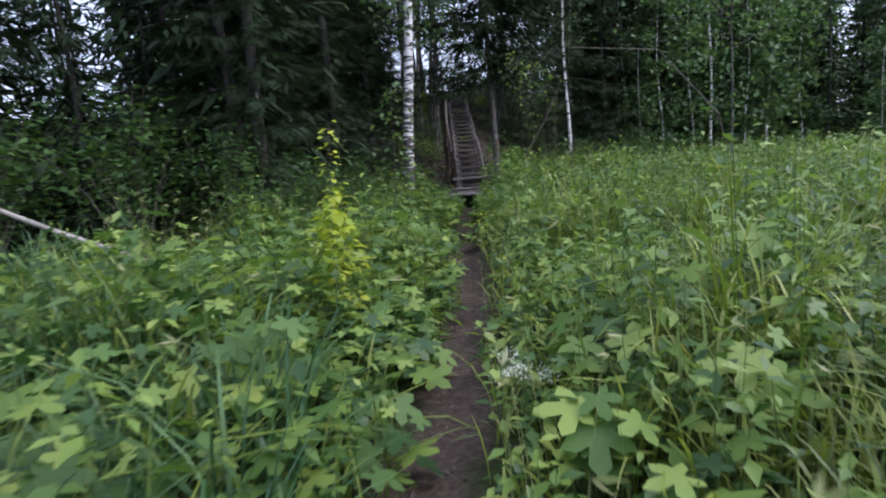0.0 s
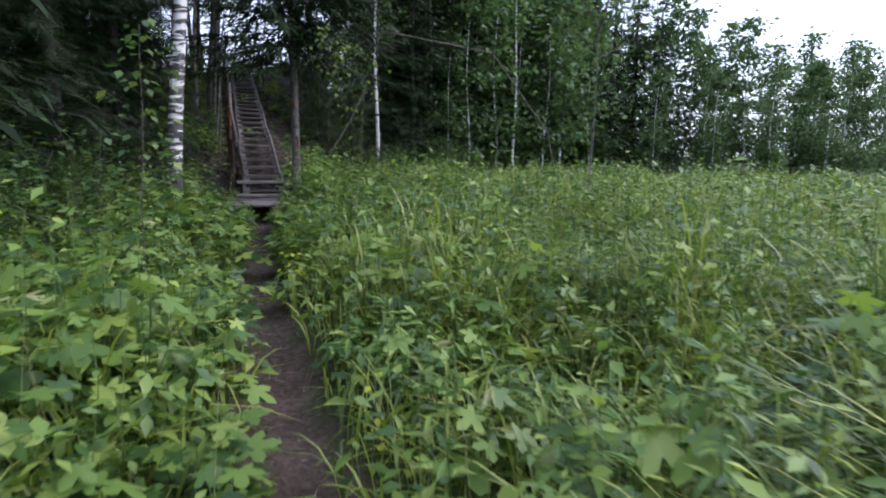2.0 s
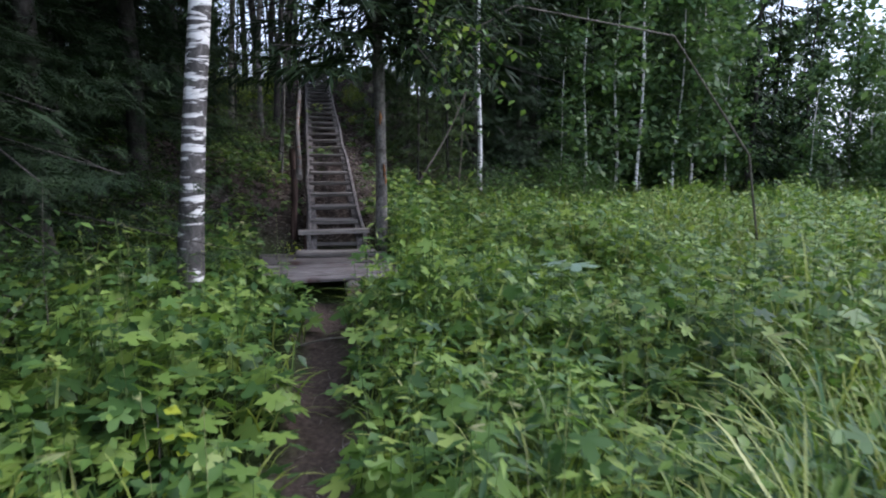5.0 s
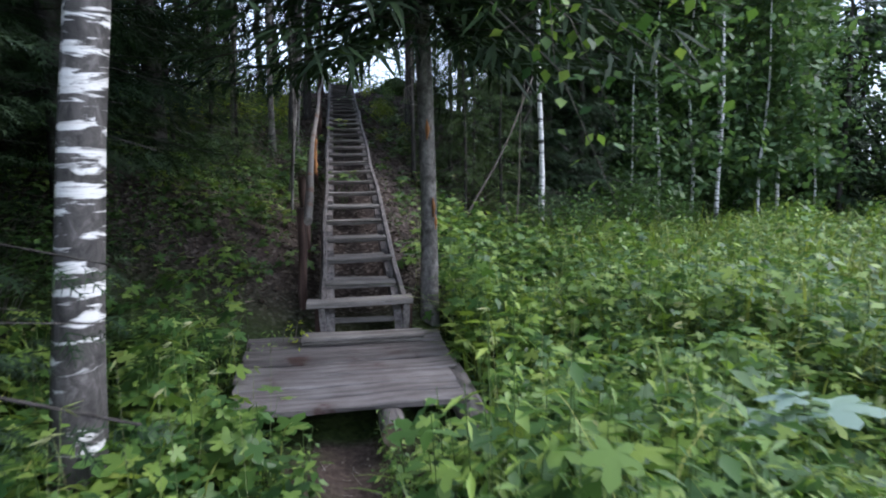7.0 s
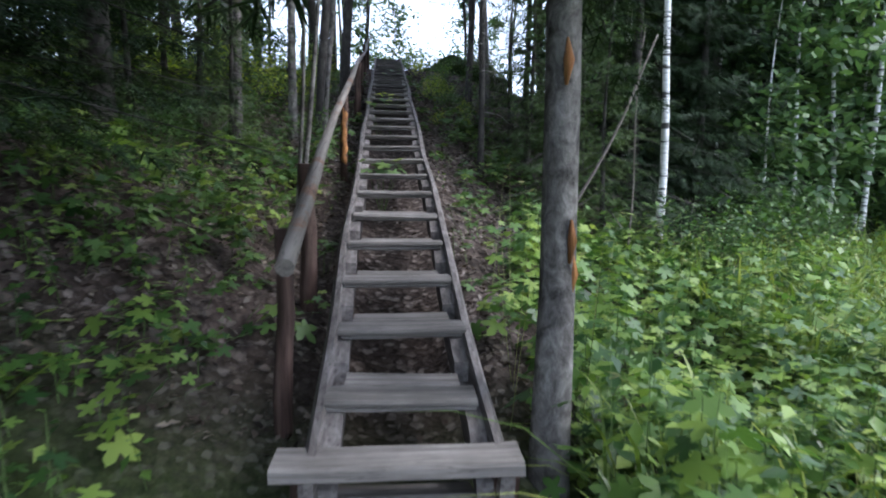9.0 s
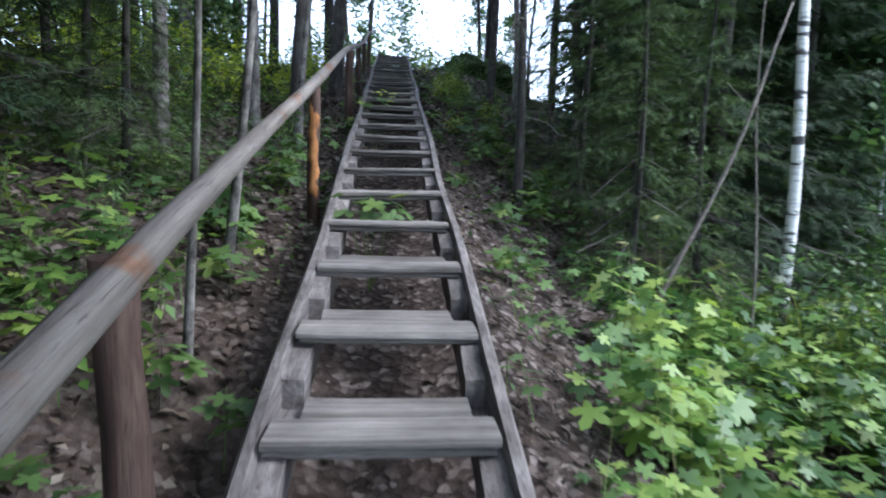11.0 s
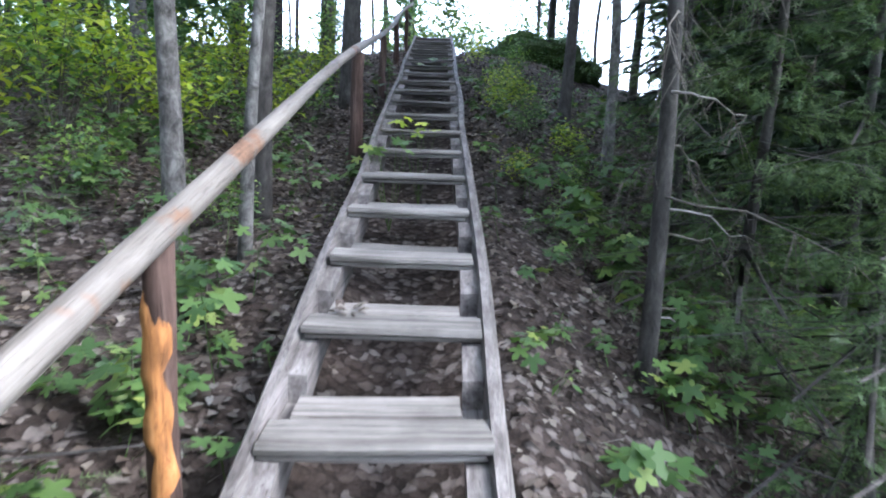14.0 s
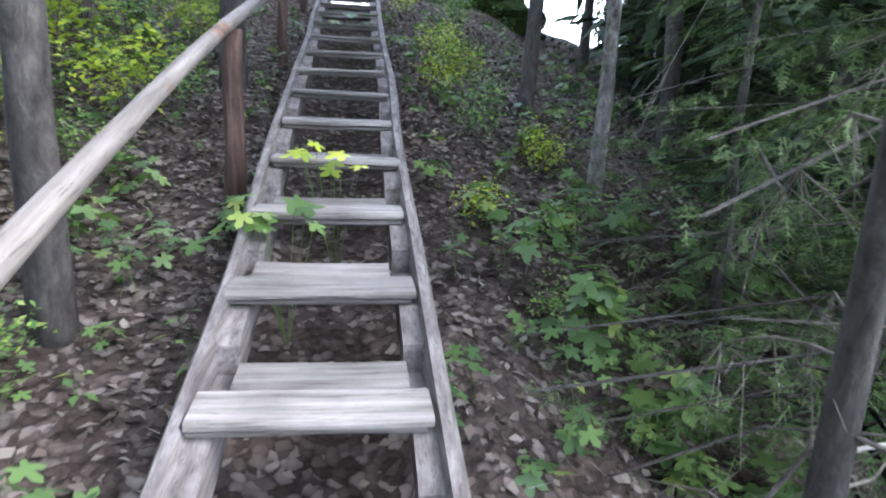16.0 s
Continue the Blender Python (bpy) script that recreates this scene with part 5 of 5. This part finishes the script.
# maple seedlings rooted under the steps and hanging over them
for x, y, z, n, s, seed, label in ((-0.12, 4.62, 1.24, 13, 0.11, 1, "lush maple seedling growing up between the steps"), (-0.2, 8.35, 2.28, 9, 0.09, 2, "small maple seedling growing up between the steps"), (0.0, 8.95, 2.45, 7, 0.085, 3, "small yellowish seedling growing up between the steps"), (0.02, 12.6, 3.4, 6, 0.09, 4, "small seedling growing up between the steps")):
    ob = thing("seedling", label, "seedling", group="seedlings between the steps")
    gq = np.random.default_rng(seed)
    z0 = gz(x, y)
    hp, st = Heap(), Heap()
    tip = np.stack([gq.uniform(-0.2, 0.22, n), gq.uniform(-0.16, 0.05, n), z - z0 + gq.uniform(-0.06, 0.08, n)], 1)
    stems(st, np.zeros((n, 3)), tip, 0.003)
    strew(hp, PALM, PALM_F, tip, s * gq.uniform(0.7, 1.2, n), gq.uniform(3.4, 6.0, n), gq.uniform(-0.7, 0.1, n), gq.uniform(-0.4, 0.4, n))
    fine("leaves", hp.mesh("leaves"), M_BRIGHT if seed == 3 else M_SEEDL, ob)
    fine("stalkwork", st.mesh("stalkwork"), M_STEM, ob)
    ob.location = (x, y, z0)

# leafy maple seedlings beside the stairs
for k, (x, y, h, n, s) in enumerate(((1.2, 8.2, 0.5, 26, 0.1), (1.45, 7.9, 0.42, 20, 0.1), (1.05, 8.8, 0.45, 18, 0.09), (-0.98, 6.7, 0.34, 20, 0.1), (-0.95, 5.9, 0.36, 20, 0.1), (-0.85, 4.0, 0.3, 16, 0.1), (-1.05, 4.75, 0.36, 18, 0.1), (-0.85, 3.0, 0.3, 14, 0.1), (-1.15, 2.3, 0.34, 18, 0.11), (-0.75, 1.6, 0.25, 12, 0.1), (0.85, 4.9, 0.25, 10, 0.1), (1.0, 6.0, 0.3, 12, 0.1), (-1.3, 8.9, 0.35, 16, 0.09))):
    plant(sapling("leafy green maple seedling rooted in leaf litter", h, n, s, 300 + k, M_SEEDL, (0.05, -0.05), 0.4, 0.24, PALM, PALM_F), x, y, copy=False, sink=0.02)

# weeds growing up through the back of the deck
for k, (x, y) in enumerate(((-0.72, 0.0), (-0.62, 0.1), (-0.8, -0.22), (-0.55, -0.1), (-0.98, -0.3))):
    weed = sapling("small yellow-green weed growing through the deck", 0.16 + 0.03 * (k % 3), 12, 0.045, 400 + k, M_BRIGHT if k % 2 else M_HERB, (0.1, -0.1), 0.1, 0.09)
    weed.location = (x, y, -0.2)

# the leafy branch that hangs over the meadow
bough = thing("hazel_tree", "slender hazel with a leafy bough hanging over herbs", "tree")
trunk_path = [(0, 0, -0.1), (-0.5, -0.1, 1.9), (-2.0, -0.3, 3.5), (-4.4, -0.6, 3.7), (-5.65, -0.8, 2.95)]
part("trunk", tube(trunk_path, [0.019, 0.016, 0.013, 0.01, 0.006], 7, 0.1), M_TWIG, bough)
hp = Heap()
gq = np.random.default_rng(17)
foot = np.array([6.6, -0.2, gz(6.6, -0.2)])
hang = np.array([0.9, -1.0, 2.5])
for k, goal in enumerate(((1.37, -2.05, 1.12), (1.6, -2.5, 1.72), (1.1, -1.75, 1.95), (1.9, -2.3, 2.15), (1.45, -1.9, 1.55), (1.25, -1.3, 2.2), (1.75, -1.6, 2.3), (0.8, -1.7, 2.35))):
    a = hang - foot + np.array([0.12 * (k % 3), 0.1 * (k % 2), 0.06 * k])
    d = np.array(goal) - foot - a
    pts = [tuple(a), tuple(a + d * 0.5 + np.array([0.08, 0, 0.14])), tuple(a + d)]
    part("branch", tube(pts, [0.007, 0.005, 0.002], 5), M_TWIG, bough)
    t = gq.uniform(0.15, 1.05, (24, 1))
    at = a + d * t + np.array([0.3, 0, 0.5]) * (t * (1 - t)) + gq.normal(0, 0.07, (24, 3))
    strew(hp, ROUND, OVATE_F, at, gq.uniform(0.07, 0.115, 24), gq.uniform(0, 6.28, 24), gq.uniform(-1.1, -0.1, 24), gq.uniform(-0.6, 0.6, 24))
fine("leaves", hp.mesh("leaves"), M_HERB, bough)
plant(bough, 6.6, -0.2, copy=False)

# broken poles and fallen branches
def fallen(name, label, pts, r0, r1, mat, seed):
    n = 9
    ps = []
    for i in range(n):
        f = i / (n - 1)
        p = Vector(pts[0]).lerp(Vector(pts[1]), f)
        p.z += 0.04 * math.sin(f * 5 + seed)
        p.x += 0.03 * math.sin(f * 7 + 2 * seed)
        ps.append(p - Vector(pts[0]))
    bm = tube(ps, [r0 + (r1 - r0) * i / (n - 1) for i in range(n)], 8, 0.15)
    ob = link_mesh(name, bpy.data.meshes.new(name), mat)
    bm.to_mesh(ob.data)
    bm.free()
    ob.location = pts[0]
    return tagged(ob, label, "branch")


fallen("fallen_pole", "bleached dead pole leaning down out of the bushes", ((-3.5, -8.5, gz(-3.5, -8.5)), (-5.9, -10.1, 1.2)), 0.032, 0.022, M_PALETWIG, 1)
fallen("leaning_stem", "dead grey stem leaning against the birch", ((1.85, 4.9, gz(1.85, 4.9)), (3.55, 6.0, 3.0)), 0.022, 0.012, M_TWIG, 2)
fallen("leaning_stem", "thin dead stem leaning in the shade", ((2.9, 5.2, gz(2.9, 5.2)), (3.5, 6.4, 3.2)), 0.013, 0.008, M_TWIG, 3)
fallen("fallen_branch", "bare grey branch lying on leaf litter", ((-2.4, 5.0, gz(-2.4, 5.0) + 0.03), (-1.5, 5.6, gz(-1.5, 5.6) + 0.05)), 0.014, 0.006, M_TWIG, 4)
fallen("root", "bare root crossing the trodden earth path", ((-0.55, -3.0, gz(-0.55, -3.0)), (0.1, -3.15, gz(0.1, -3.15) + 0.01)), 0.012, 0.007, M_TWIG, 5)

# white flower heads beside the trail
flower = thing("white_flowers", "cluster of small white umbel flowers in grass", "flowers")
hp, st = Heap(), Heap()
k = 15
top = np.stack([rng.uniform(-0.15, 0.15, k), rng.uniform(-0.13, 0.13, k), rng.uniform(0.34, 0.5, k)], 1)
stems(st, np.zeros((k, 3)), top, 0.0025)
for c in top:
    n = 34
    q = c + rng.normal(0, 1, (n, 3)) * np.array([0.028, 0.028, 0.008])
    strew(hp, DIAMOND, DIAMOND_F, q, rng.uniform(0.008, 0.014, n), rng.uniform(0, 6.28, n), rng.uniform(-0.3, 0.3, n), rng.uniform(-0.3, 0.3, n))
M_WHITE = leaf_mat("white_petals", [(0.0, (0.6, 0.62, 0.56)), (1.0, (0.82, 0.82, 0.8))], 0.6, 0.3)
fine("petals", hp.mesh("petals"), M_WHITE, flower)
fine("stalkwork", st.mesh("stalkwork"), M_STEM, flower)
plant(flower, -0.3, -12.6, copy=False, sink=0.0)
# a few dry leaves on one tread
scrap = thing("dry_leaves", "crumpled dry leaves lying on a tread", "leaves")
hp = Heap()
strew(hp, OVATE * np.array([1.3, 1, 2]), OVATE_F, np.stack([rng.uniform(-0.09, 0.05, 14), rng.uniform(-0.05, 0.05, 14), rng.uniform(0.004, 0.02, 14)], 1), rng.uniform(0.03, 0.07, 14), rng.uniform(0, 6.28, 14), rng.uniform(-0.2, 0.4, 14), rng.uniform(-0.6, 0.6, 14))
fine("leaves", hp.mesh("leaves"), M_DRY, scrap)
scrap.location = (-0.16, 10 * RUN + 0.2, 10 * RISE + 0.055)
